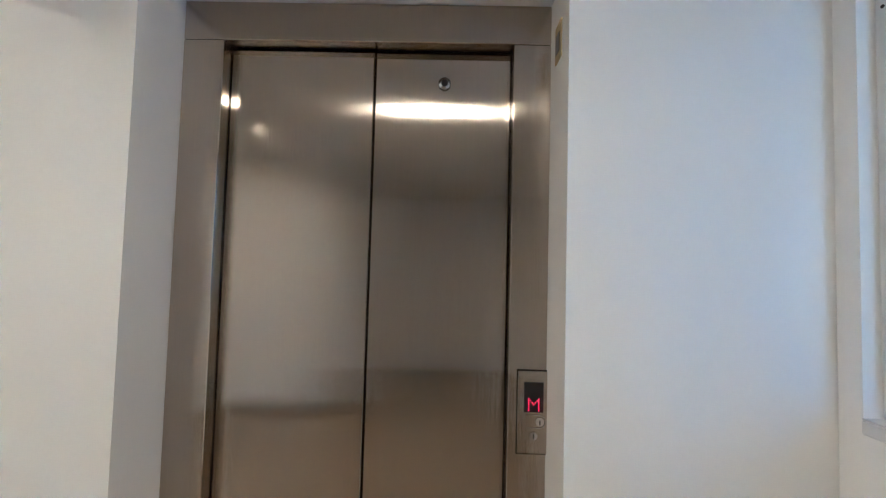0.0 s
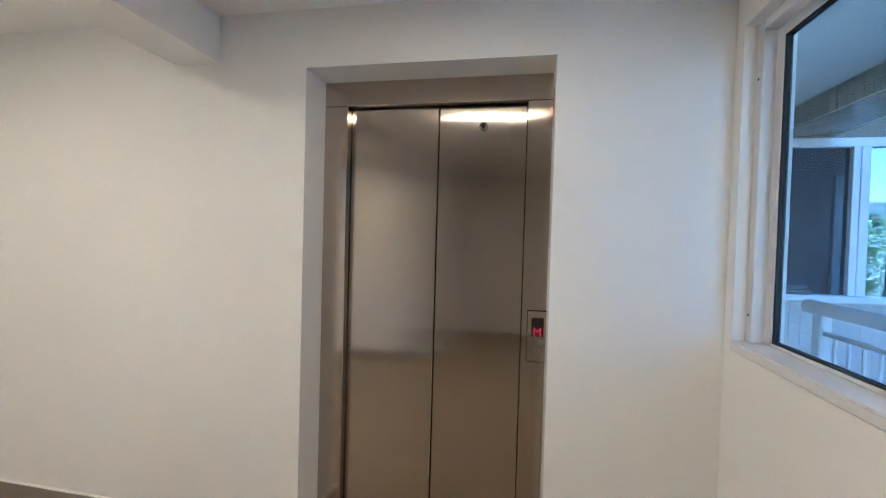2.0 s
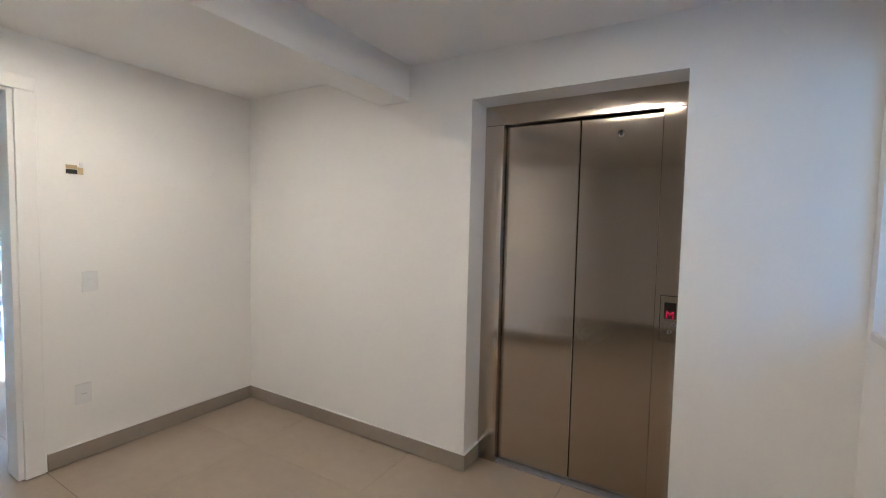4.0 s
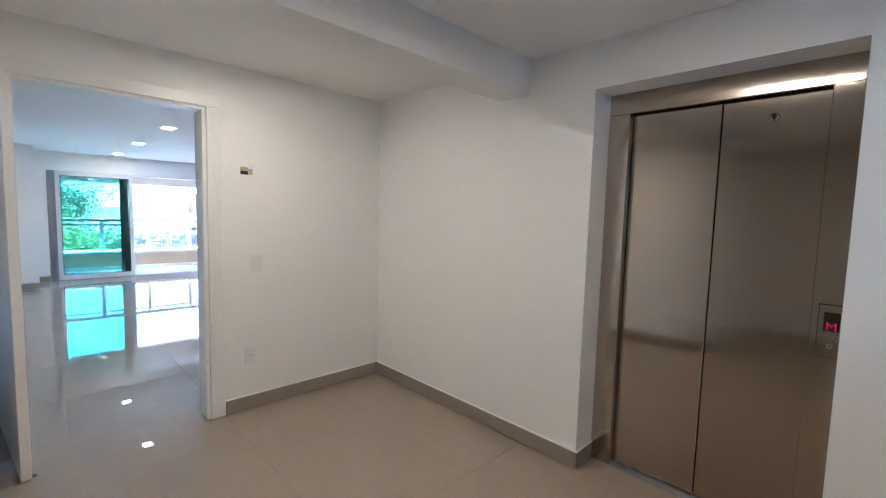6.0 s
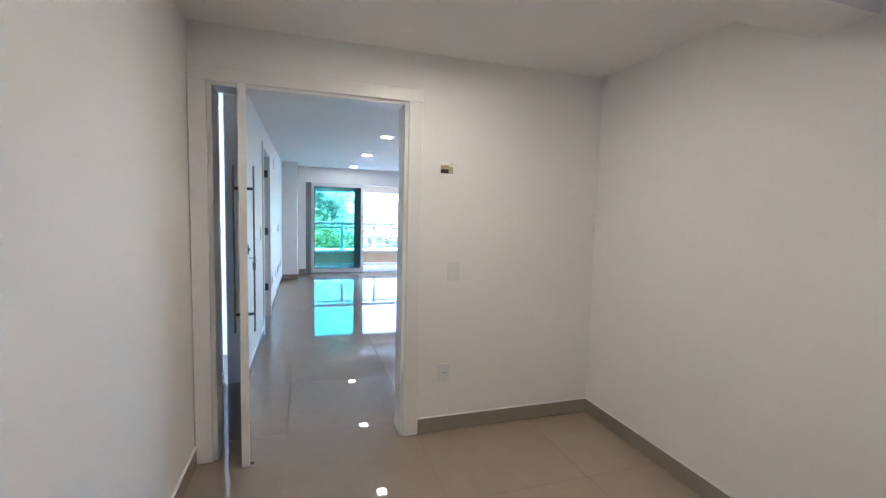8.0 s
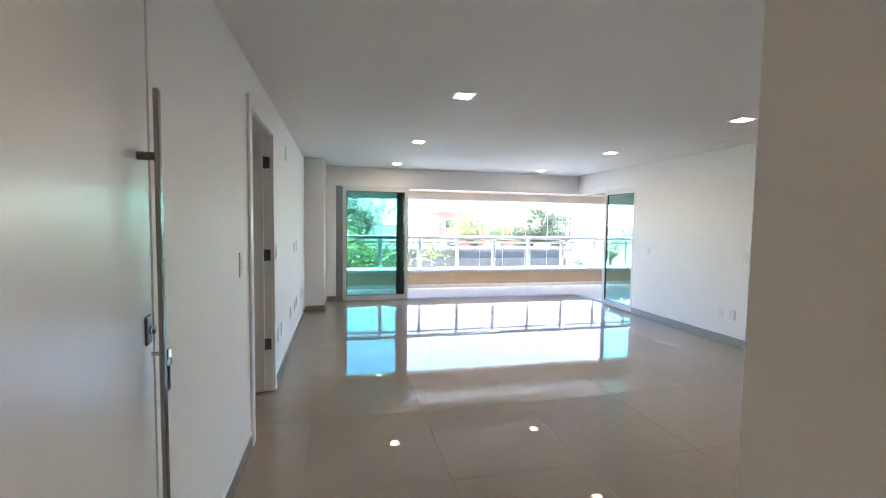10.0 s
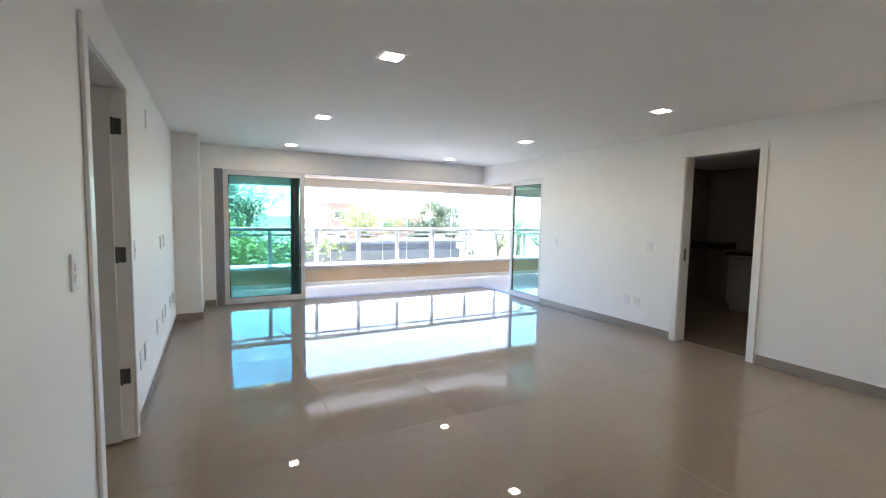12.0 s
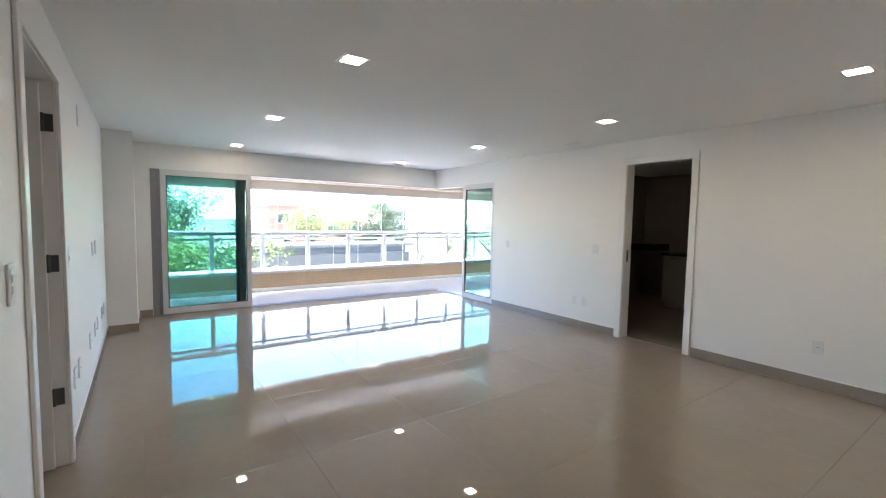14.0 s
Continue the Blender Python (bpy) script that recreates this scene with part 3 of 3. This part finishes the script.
part("plate", block((-0.09, 0.09, -0.045, 0.045, -0.006, -0.0005), bevel=0.002), PLASTIC, vent)


# ---- sliding doors ----
def glazed(name, label, length, height, m):
    """A sliding panel of the given length along its own x, standing on z = 0."""
    d = thing(name, label, "sliding door", group="sliding glass doors")
    d.matrix_basis = m
    w = 0.065
    for b in ((0, w, -0.02, 0.02, 0.0, height), (length - w, length, -0.02, 0.02, 0.0, height), (w, length - w, -0.02, 0.02, 0.0, w + 0.02), (w, length - w, -0.02, 0.02, height - w, height)):
        part("rail" if b[1] - b[0] > 0.1 else "stile", block(b, bevel=0.003), ALU, d)
    part("gasket", block((w, w + 0.012, -0.012, 0.012, w + 0.02, height - w), (length - w - 0.012, length - w, -0.012, 0.012, w + 0.02, height - w),
                         (w + 0.012, length - w - 0.012, -0.012, 0.012, w + 0.02, w + 0.03), (w + 0.012, length - w - 0.012, -0.012, 0.012, height - w - 0.01, height - w)), RUBBER, d)
    g = part("pane", block((w + 0.002, length - w - 0.002, -0.003, 0.003, w + 0.022, height - w - 0.002)), GLASS_GREEN, d, "green tinted pane")
    g.visible_shadow = False
    return d


SH = 2.0
glazed("sliding_door", "green tinted glass sliding door in white aluminium, slid aside", 1.16, SH, pose(FRONT - 0.03, -1.785, 0.012, 0, 0, 90))
for i in range(2):
    # outer leaves of the stack: only their stiles stand beyond the first pane
    d = thing("sliding_door", "outer aluminium sliding leaf stacked behind the first", "sliding door", (FRONT - 0.085 - 0.05 * i, -1.80, 0.012), "sliding glass doors")
    part("stile", block((-0.02, 0.02, 0.0, 0.05, 0, SH), bevel=0.003), GREYALU, d)
    part("stile", block((-0.02, 0.02, 0.97 + 0.05 * (1 - i), 1.10, 0, SH), bevel=0.003), DARK_ALU, d)
    part("rail", block((-0.02, 0.02, 0.05, 0.97, 0, 0.05), (-0.02, 0.02, 0.05, 0.97, SH - 0.05, SH), bevel=0.003), GREYALU, d)
    g = part("pane", block((-0.003, 0.003, 0.051, 0.969, 0.051, SH - 0.051)), (GLASS_GREEN, GLASS_CLEAR)[i], d, "green tinted pane")
    g.visible_shadow = False
sfr = tagged(new("sliding_frame"), "white aluminium frame and floor track of the corner opening", "door frame", kind="structure")
part("post", block((FRONT - 0.145, FRONT - 0.002, -1.90, -1.826, 0.004, 2.028), bevel=0.003), GREYALU, sfr)
part("post", block((FRONT - 0.10, FRONT + 0.004, -1.825, -1.79, 0.004, 2.028), bevel=0.003), GREYALU, sfr)
part("head", block((FRONT - 0.145, FRONT - 0.002, -1.79, 2.745, 2.0125, 2.029), bevel=0.002), ALU, sfr)
part("head", block((FRONT - 0.002, -8.275, 2.755, 2.895, 2.008, 2.029), bevel=0.002), ALU, sfr)
for k in range(3):
    part("track", block((FRONT - 0.135 + 0.05 * k, FRONT - 0.115 + 0.05 * k, -1.84, 2.80, -0.011, 0.010)), GREYALU, sfr)
    part("track", block((FRONT - 0.01, -8.275, 2.77 + 0.045 * k, 2.788 + 0.045 * k, -0.011, 0.010)), GREYALU, sfr)
glazed("sliding_door", "green tinted glass sliding door in white aluminium beside the wall", 0.84, SH - 0.01, pose(-9.105, 2.765, 0.012, 0, 0, 0))
part("post", block((-8.275, -8.262, 2.742, 2.90, 0.004, 2.028), bevel=0.002), ALU, sfr)

# ---- balcony balustrade and glass curtain ----
parapet = tagged(new("parapet"), "low balcony parapet faced with tan mosaic", "parapet", kind="structure")
part("core", block((PAR - 0.18, PAR, BS, BN, -0.25, 0.34)), MOSAIC_GROUT, parapet)
part("coping", block((PAR - 0.19, PAR + 0.03, BS, BN, 0.34, 0.375), bevel=0.004), ALU, parapet, "white aluminium coping")
# bright sunlit line at the parapet foot, put in as a white strip
part("sunlit_strip", block((PAR + 0.001, PAR + 0.03, BS, BN, -0.012, 0.06), bevel=0.002), SLAB, parapet, "white strip standing for sunlight along the parapet foot")
rail = thing("balustrade", "white aluminium balcony balustrade with glass infill", "balustrade", (PAR - 0.08, 0, 0.375))
part("handrail", block((-0.05, 0.05, BS, BN, 0.675, 0.745), bevel=0.012, seg=2), RAIL_WHITE, rail)
part("mid_rail", block((-0.02, 0.02, BS, BN, 0.585, 0.625), bevel=0.004), RAIL_WHITE, rail)
part("bottom_rail", block((-0.025, 0.025, BS, BN, 0.0, 0.05), bevel=0.004), RAIL_WHITE, rail)
y = -1.0 - 0.855 * 4
while y < BN:
    part("post", block((-0.025, 0.025, y - 0.037, y + 0.037, 0.05, 0.675), bevel=0.004), RAIL_WHITE, rail)
    g = part("infill_pane", quad_x(0, y + 0.038, min(y + 0.817, BN), 0.051, 0.584), GLASS_CLEAR, rail)
    g.visible_shadow = False
    y += 0.855
curtain = thing("glass_curtain", "frameless folding glass panes above the balustrade", "glass screen", (PAR + 0.005, 0, 0))
part("top_track", block((-0.03, 0.03, BS, BN, 1.895, 1.929), bevel=0.003), ALU, curtain)
part("bottom_track", block((-0.022, 0.022, BS, BN, 0.376, 0.395), bevel=0.003), ALU, curtain)
y = BS + 0.2
while y < BN - 0.3:
    g = part("pane", quad_x(0, y + 0.0015, y + 0.543, 0.396, 1.894), GLASS_CLEAR, curtain)
    g.visible_shadow = False
    part("edge_seal", block((-0.006, 0.006, y - 0.003, y + 0.0014, 0.396, 1.894)), ALU, curtain)
    y += 0.546
roller = thing("roller_blind", "rolled up cream sun blind below the balcony beam", "blind", (PAR + 0.09, 0, 2.12))
rb = rod((0, BS, 0), (0, BN, 0), 0.05, n=20)
part("roll", rb, BEIGE, roller, smooth=True)
part("cassette", block((-0.05, 0.06, BS, BN, 0.06, 0.178), bevel=0.006), ALU, roller)

# ---- outside the living room ----
structure("ground", block((-900, 900, -900, 900, GROUND - 1, GROUND)), GRASS, "dry earth and paving reaching the horizon", "ground")
structure("road", block((-19.5, -13.5, -200, 200, GROUND + 0.002, GROUND + 0.02)), ASPHALT, "grey asphalt street", "road")
structure("pavement", block((-21.5, -19.55, -200, 200, GROUND + 0.002, GROUND + 0.15)), GREY_RENDER, "concrete pavement beside the street", "pavement")


def tree(name, x, y, h, r, squash, mat, seed, leaves, trunk_h, label):
    rnd = random.Random(seed)
    t = thing(name, label, "tree", (x, y, GROUND))
    bm = bmesh.new()
    tips = []
    add_rod(bm, (0, 0, 0), (0.1, 0.05, trunk_h), 0.045 * h, 0.028 * h, 10)
    for i in range(9):
        a = i / 9 * math.tau + rnd.uniform(-0.3, 0.3)
        e = rnd.uniform(0.25, 1.2)
        L = r * rnd.uniform(0.5, 0.85)
        tip = Vector((math.cos(a) * math.cos(e) * L, math.sin(a) * math.cos(e) * L, trunk_h + (h - trunk_h) * 0.25 + math.sin(e) * L * squash))
        add_rod(bm, (0.1, 0.05, trunk_h * 0.92), tip, 0.018 * h, 0.006 * h, 6)
        tips.append(tip)
    part("trunk", bm, BARK, t)
    c = Vector((0, 0, h - r * squash))
    clumps = [c + Vector((rnd.gauss(0, 0.42) * r, rnd.gauss(0, 0.42) * r, rnd.uniform(-0.75, 0.72) * r * squash)) for _ in range(34)] + tips
    verts, faces = [], []
    for _ in range(leaves):
        p = rnd.choice(clumps)
        d = Vector((rnd.gauss(0, 1), rnd.gauss(0, 1), rnd.gauss(0, 0.7))).normalized() * rnd.uniform(0.35, 1.0) * r * 0.30
        q = p + d
        s = rnd.uniform(0.04, 0.085) * (0.55 + r * 0.16)
        u = Vector((rnd.gauss(0, 1), rnd.gauss(0, 1), rnd.gauss(0, 0.5))).normalized() * s
        v = u.cross(Vector((rnd.gauss(0, 1), rnd.gauss(0, 1), rnd.gauss(0, 1)))).normalized() * s * 0.55
        k = len(verts)
        verts += [q - u, q + v, q + u, q - v]
        faces.append((k, k + 1, k + 2, k + 3))
    me = bpy.data.meshes.new("crown")
    me.from_pydata(verts, [], faces)
    me.materials.append(mat)
    cr = new("crown", me)
    cr.parent = t
    return t


tree("broadleaf_tree", -20.5, -2.2, 4.9, 3.2, 0.55, LEAF_LIGHT, 1, 16000, 2.2, "bright green broadleaf tree by the street")
tree("broadleaf_tree", -26.0, -5.2, 5.0, 2.8, 0.6, LEAF, 2, 9000, 2.0, "green broadleaf tree by the street")
tree("tall_tree", -33.0, -0.5, 7.4, 3.3, 0.8, LEAF_DARK, 3, 12000, 3.0, "tall dark green tree behind the street")
tree("round_tree", -38.1, 15.6, 7.1, 3.0, 0.9, LEAF_DARK, 4, 26000, 2.4, "dense dark round tree beyond the low roof")
tree("broadleaf_tree", -36.0, 21.5, 4.8, 2.4, 0.7, LEAF, 5, 4000, 2.0, "green tree beyond the low roof")
tree("broadleaf_tree", -26.0, 19.0, 5.8, 2.6, 0.8, LEAF, 6, 5000, 2.2, "green tree at the street corner")
tree("slender_tree", -44.0, 11.0, 6.2, 2.4, 0.8, LEAF_LIGHT, 7, 7000, 3.0, "thin leaved tree before the red building")
tree("slender_tree", -40.0, 27.0, 6.3, 1.8, 0.9, LEAF_LIGHT, 8, 2000, 3.0, "thin leaved tree in the distance")
tree("slender_tree", -52.0, 17.5, 5.6, 2.2, 0.8, LEAF, 41, 5000, 2.6, "thin leaved tree before the red building")
tree("slender_tree", -48.0, 23.5, 5.4, 2.0, 0.8, LEAF_DARK, 42, 4000, 2.6, "dark thin leaved tree beside the low roof")
tree("shrub", -24.2, 12.0, 3.3, 1.5, 0.9, LEAF_DARK, 51, 4500, 0.8, "dark green shrub at the end of the grey wall")
tree("shrub", -23.2, 13.4, 3.0, 1.5, 0.9, LEAF, 52, 4500, 0.8, "green shrub at the end of the grey wall")
tree("shrub", -22.5, -2.0, 2.9, 1.7, 0.9, LEAF, 31, 3500, 0.8, "green shrub beside the street")
tree("shrub", -22.0, -4.6, 3.1, 1.8, 0.9, LEAF_LIGHT, 32, 3500, 0.8, "green shrub beside the street")
tree("shrub", -21.8, 12.2, 3.0, 1.6, 0.9, LEAF, 9, 3500, 0.8, "tall shrub at the end of the grey wall")
tree("shrub", -20.5, 14.0, 3.2, 1.7, 0.9, LEAF_DARK, 10, 3500, 0.8, "tall shrub at the end of the grey wall")


def building(name, x, y, w, d, h, rz, wall, storeys, bays, label, roof_mat):
    b = thing(name, label, "building", (x, y, GROUND))
    b.rotation_euler[2] = radians(rz)
    part("wall", block((-d / 2, d / 2, -w / 2, w / 2, 0, h)), wall, b)
    part("roof", block((-d / 2 - 0.2, d / 2 + 0.2, -w / 2 - 0.2, w / 2 + 0.2, h, h + 0.3)), roof_mat, b)
    for s in range(storeys):
        for k in range(bays):
            yy = -w / 2 + (k + 0.5) * w / bays
            zz = (s + 0.5) * h / storeys
            wi = part("window", block((d / 2 + 0.002, d / 2 + 0.05, yy - w / bays * 0.25, yy + w / bays * 0.25, zz - h / storeys * 0.22, zz + h / storeys * 0.25)), ALU, b)
            part("pane", block((d / 2 + 0.051, d / 2 + 0.06, yy - w / bays * 0.22, yy + w / bays * 0.22, zz - h / storeys * 0.18, zz + h / storeys * 0.21)), PANE_DARK, wi)
    return b


building("red_building", -69, 16.0, 7.5, 9, 6.4, 0, RED, 2, 2, "red rendered two storey building", RED)
building("red_building", -66, 22.0, 7, 8, 4.6, 0, RED, 2, 2, "lower red rendered building", PALE)
building("apartment_tower", -190, 100, 8, 8, 13, 30, PALE, 4, 4, "pale apartment tower far away", PALE)
building("apartment_tower", -185, 112, 6, 8, 11, 30, PALE, 4, 3, "pale apartment tower far away", PALE)
building("white_building", -70, -14, 22, 10, 5.5, 0, PALE, 2, 6, "pale building beyond the trees", PALE)
low = thing("low_building", "long grey rendered low building with a dark flat roof", "building", (-25.5, 6.0, GROUND))
part("wall", block((-4, 0, -10.2, 5.3, 0, 3.05)), GREY_RENDER, low)
part("roof", block((-2.4, 0.1, -10.5, 5.6, 3.42, 3.58)), ROOF, low)
part("band", block((-2.2, -0.3, -10.1, 5.2, 3.05, 3.42)), ROOF, low)
for k in range(4):
    part("roof_vent", block((-0.9, -0.3, -6 + k * 3.2, -5.2 + k * 3.2, 3.6, 3.85), bevel=0.03), PALE, low)
stand = thing("bicycle_rack", "row of white curved bicycle stands", "rack", (-24.4, 6.0, GROUND))
for k in range(12):
    bm = bmesh.new()
    yk = -2.5 + 0.55 * k
    add_rod(bm, (0, yk, 0), (0, yk, 0.8), 0.04, n=8)
    for i in range(8):
        a, b = i / 8 * math.pi, (i + 1) / 8 * math.pi
        add_rod(bm, (0, yk + 0.15 - 0.15 * math.cos(a), 0.8 + 0.15 * math.sin(a)), (0, yk + 0.15 - 0.15 * math.cos(b), 0.8 + 0.15 * math.sin(b)), 0.04, n=8)
    part("hoop", bm, ALU, stand)


def car(x, y, rz, label):
    c = thing("parked_car", label, "car", group="parked cars")
    place(c, x, y, GROUND + 0.02, rz)
    bm = block((-2.1, 2.1, -0.85, 0.85, 0.25, 0.85), bevel=0.18, seg=3)
    part("body", bm, CARPAINT, c, smooth=True)
    bm = bmesh.new()
    add_box(bm, -1.3, 1.0, -0.75, 0.75, 0.80, 1.42)
    for v in bm.verts:
        if v.co.z > 1.2:
            v.co.x = v.co.x * 0.72
            v.co.y *= 0.85
    bmesh.ops.bevel(bm, geom=bm.edges[:], offset=0.10, segments=2, affect="EDGES")
    part("cabin", bm, PANE_DARK, c, smooth=True)
    part("roof", block((-0.85, 0.62, -0.58, 0.58, 1.405, 1.44), bevel=0.015), CARPAINT, c)
    for wx in (-1.3, 1.3):
        for wy in (-0.8, 0.8):
            w = part("wheel", rod((wx, wy - 0.1, 0.31), (wx, wy + 0.1, 0.31), 0.31, n=20), BLACK, c)
            part("rim", rod((wx, wy - 0.105, 0.31), (wx, wy + 0.105, 0.31), 0.18, n=14), CHROME, w)


car(-18.3, 2.6, 90, "silver car parked along the street")
car(-18.3, 8.4, 90, "silver car parked along the street")

# unseen mass over the flat, its height guessed, keeps sun off the east side
structure("unseen_upper_storeys", block((-11.69, 2.64, -8.0, 8.0, 2.95, 42.0)), PALE, "unseen pale block for the storeys above, added to shade the east side", "building")

# ---- outside the hall window ----
NW, GX = 2.60, 2.45
structure("slab_outside", block((1.225, GX + 0.45, -3.0, NW + 0.15, 2.575, 2.75)), SLAB, "white ceiling of the outside gallery", "ceiling")
structure("floor_gallery", block((1.225, GX + 0.2, -3.0, NW, -0.45, -0.30)), CONCRETE, "gallery floor outside the hall", "floor")
nwall = tagged(new("wall_outside"), "tiled outer wall with a white window", "wall", kind="structure")
part("lower", block((1.225, 4.6, NW, NW + 0.15, -0.8, 0.96)), MOSAIC_GROUT, nwall)
part("pier", block((1.225, 2.50, NW, NW + 0.15, 0.96, 2.72)), MOSAIC_GROUT, nwall)
part("lintel", block((2.50, 4.6, NW, NW + 0.15, 2.37, 2.72)), GREEN_TILE, nwall)
gbeam = structure("gallery_beam", block((GX, GX + 0.45, -3.0, NW - 0.002, 2.39, 2.574)), MOSAIC_GROUT, "olive mosaic tiled beam along the gallery", "beam")
ow = tagged(new("window_2"), "white aluminium window of the neighbouring flat", "window", kind="structure")
for x0, x1 in ((2.502, 2.54), (3.03, 3.085), (3.09, 3.16), (3.36, 3.43), (3.85, 3.92), (4.5, 4.6)):
    part("window_frame", block((x0, x1, NW - 0.02, NW + 0.08, 1.025, 2.29), bevel=0.004), ALU, ow)
part("window_frame", block((2.502, 4.6, NW - 0.02, NW + 0.08, 2.29, 2.366), bevel=0.004), ALU, ow)
part("window_sill", block((2.35, 4.6, NW - 0.06, NW + 0.12, 0.965, 1.02), bevel=0.004), ALU, ow)
for x0, x1 in ((2.54, 3.03), (3.16, 3.36), (3.43, 3.85), (3.92, 4.5)):
    g = part("pane", block((x0, x1, NW + 0.028, NW + 0.034, 1.025, 2.29)), GLASS_WINDOW, ow)
    g.visible_shadow = False
structure("wall_neighbour", block((1.3, 4.2, 4.4, 4.5, -0.8, 2.72), (1.225, 1.3, NW + 0.16, 4.5, -0.8, 2.72), (1.225, 4.2, NW + 0.16, 4.5, 2.72, 2.9), (1.225, 4.2, NW + 0.16, 4.5, -0.9, -0.8)), ROOF, "dim grey wall inside the neighbouring flat", "wall")
structure("door_neighbour", block((3.52, 3.66, 3.6, 3.66, -0.79, 2.2), bevel=0.005), TRIM, "white door edge inside the neighbouring flat", "door")
grail = thing("gallery_railing", "white tubular gallery railing with thin balusters", "railing", (GX - 0.02, 0, 0))
hr = rod((0, 2.02, 0.99), (0, -2.9, 0.99), 0.05, n=18)
part("handrail", hr, ALU, grail, smooth=True)
for yk in (1.86, 0.7, -0.8, -2.3):
    part("post", block((-0.04, 0.04, yk - 0.04, yk + 0.04, -0.30, 0.955), bevel=0.006), ALU, grail)
part("mid_rail", rod((0, 1.86, 0.82), (0, -2.9, 0.82), 0.018, n=10), ALU, grail, smooth=True)
for k in range(36):
    yk = 1.72 - 0.13 * k
    part("baluster", rod((0, yk, -0.30), (0, yk, 0.81), 0.012, n=8), ALU, grail)
cl = thing("folded_cloth", "folded dark grey cloth on the outer sill", "cloth", (2.62, NW - 0.0, 1.021))
part("fold", block((-0.13, 0.13, -0.055, 0.02, 0.0, 0.045), bevel=0.015, seg=2), CLOTH, cl)
part("fold", block((-0.12, 0.10, -0.05, 0.015, 0.046, 0.085), bevel=0.015, seg=2), CLOTH, cl)
tree("broadleaf_tree", 13.0, 17.0, 7.0, 3.2, 0.75, LEAF, 21, 6000, 2.4, "green tree beyond the neighbouring window")
# first block is unseen, added to hold sky light off the hall window
building("light_blocking_building", 11.5, -6.0, 22, 5, 15.0, 180, CONCRETE, 3, 8, "unseen grey concrete block added to cut the window's light", ROOF)
building("apartment_tower", 34, 52, 16, 10, 9.5, -120, PALE, 3, 6, "pale apartment block beyond the trees", PALE)

# ---- tiles as pieces ----
floor = structure("floor", block((-10.1, 1.22, -4.55, 2.89, -0.12, -0.004)), GROUT, "polished beige porcelain tiled floor", "floor")
tile_meshes = {}


def tile_mesh(w, d, h, mat, bev, key):
    k = (round(w, 3), round(d, 3), key)
    if k not in tile_meshes:
        tile_meshes[k] = mesh_of("tile", block((0, w, 0, d, -h, 0), bevel=bev), mat)
    return tile_meshes[k]


TX, TY, GAP = 0.90, 0.80, 0.0012


def lay(x0, x1, y0, y1, ox, oy):
    ix = math.floor((x0 - ox) / TX)
    while ox + ix * TX < x1:
        a, b = max(x0, ox + ix * TX), min(x1, ox + (ix + 1) * TX)
        iy = math.floor((y0 - oy) / TY)
        while oy + iy * TY < y1:
            c, d = max(y0, oy + iy * TY), min(y1, oy + (iy + 1) * TY)
            if b - a > 0.01 and d - c > 0.01:
                t = new("tile", tile_mesh(b - a - GAP, d - c - GAP, 0.006, TILE, 0.0006, "f"))
                t.location = (a + GAP / 2, c + GAP / 2, 0.0)
                t.parent = floor
            iy += 1
        ix += 1


lay(-10.1, HALL_WI - 0.05, -2.54, NORTH + 0.10, -6.31, -0.42)
lay(HALL_WI - 0.05, EAST, -4.4, 0.30, HALL_WI - 0.05, -0.42)

# mosaic on the parapet: single tiles along the opening, the rest joined
PITCH = 0.052
single = mesh_of("tile", block((0, 0.004, 0.0, PITCH - 0.005, 0.0, PITCH - 0.005), bevel=0.0008), MOSAIC)
bm = bmesh.new()
rows = [0.065 + PITCH * r for r in range(5)]
count = 0
yy = BS + 0.02
while yy < BN - 0.06:
    for z in rows:
        if 0.6 < yy < 3.6:
            t = new("tile", single)
            t.location = (PAR, yy, z)
            t.parent = parapet
        else:
            add_box(bm, PAR, PAR + 0.004, yy, yy + PITCH - 0.005, z, z + PITCH - 0.005)
    yy += PITCH
mo = part("mosaic", bm, MOSAIC, parapet)
tagged(mo, kind="stuff")

# pale tiles on the wall outside the hall window, olive ones on the gallery beam
pale = mesh_of("tile", block((0, 0.085, -0.004, 0, 0, 0.085), bevel=0.0008), PALE_TILE)
for i in range(18):
    for j in range(9):
        t = new("tile", pale)
        t.location = (1.80 + 0.09 * i, NW, 0.145 + 0.09 * j)
        t.parent = nwall
for i in range(4):
    for j in range(15):
        t = new("tile", pale)
        t.location = (2.13 + 0.09 * i, NW, 0.97 + 0.09 * j)
        t.parent = nwall
olive = mesh_of("tile", block((-0.004, 0, 0, 0.078, 0, 0.078), bevel=0.0008), GREEN_TILE)
for i in range(54):
    for j in range(2):
        t = new("tile", olive)
        t.location = (GX, NW - 0.09 - 0.083 * i, 2.402 + 0.083 * j)
        t.parent = gbeam
under = mesh_of("tile", block((0, 0.095, 0, 0.078, -0.004, 0), bevel=0.0008), GREEN_TILE)
for i in range(54):
    for j in range(4):
        t = new("tile", under)
        t.location = (GX + 0.002 + 0.1 * j, NW - 0.09 - 0.083 * i, 2.39)
        t.parent = gbeam
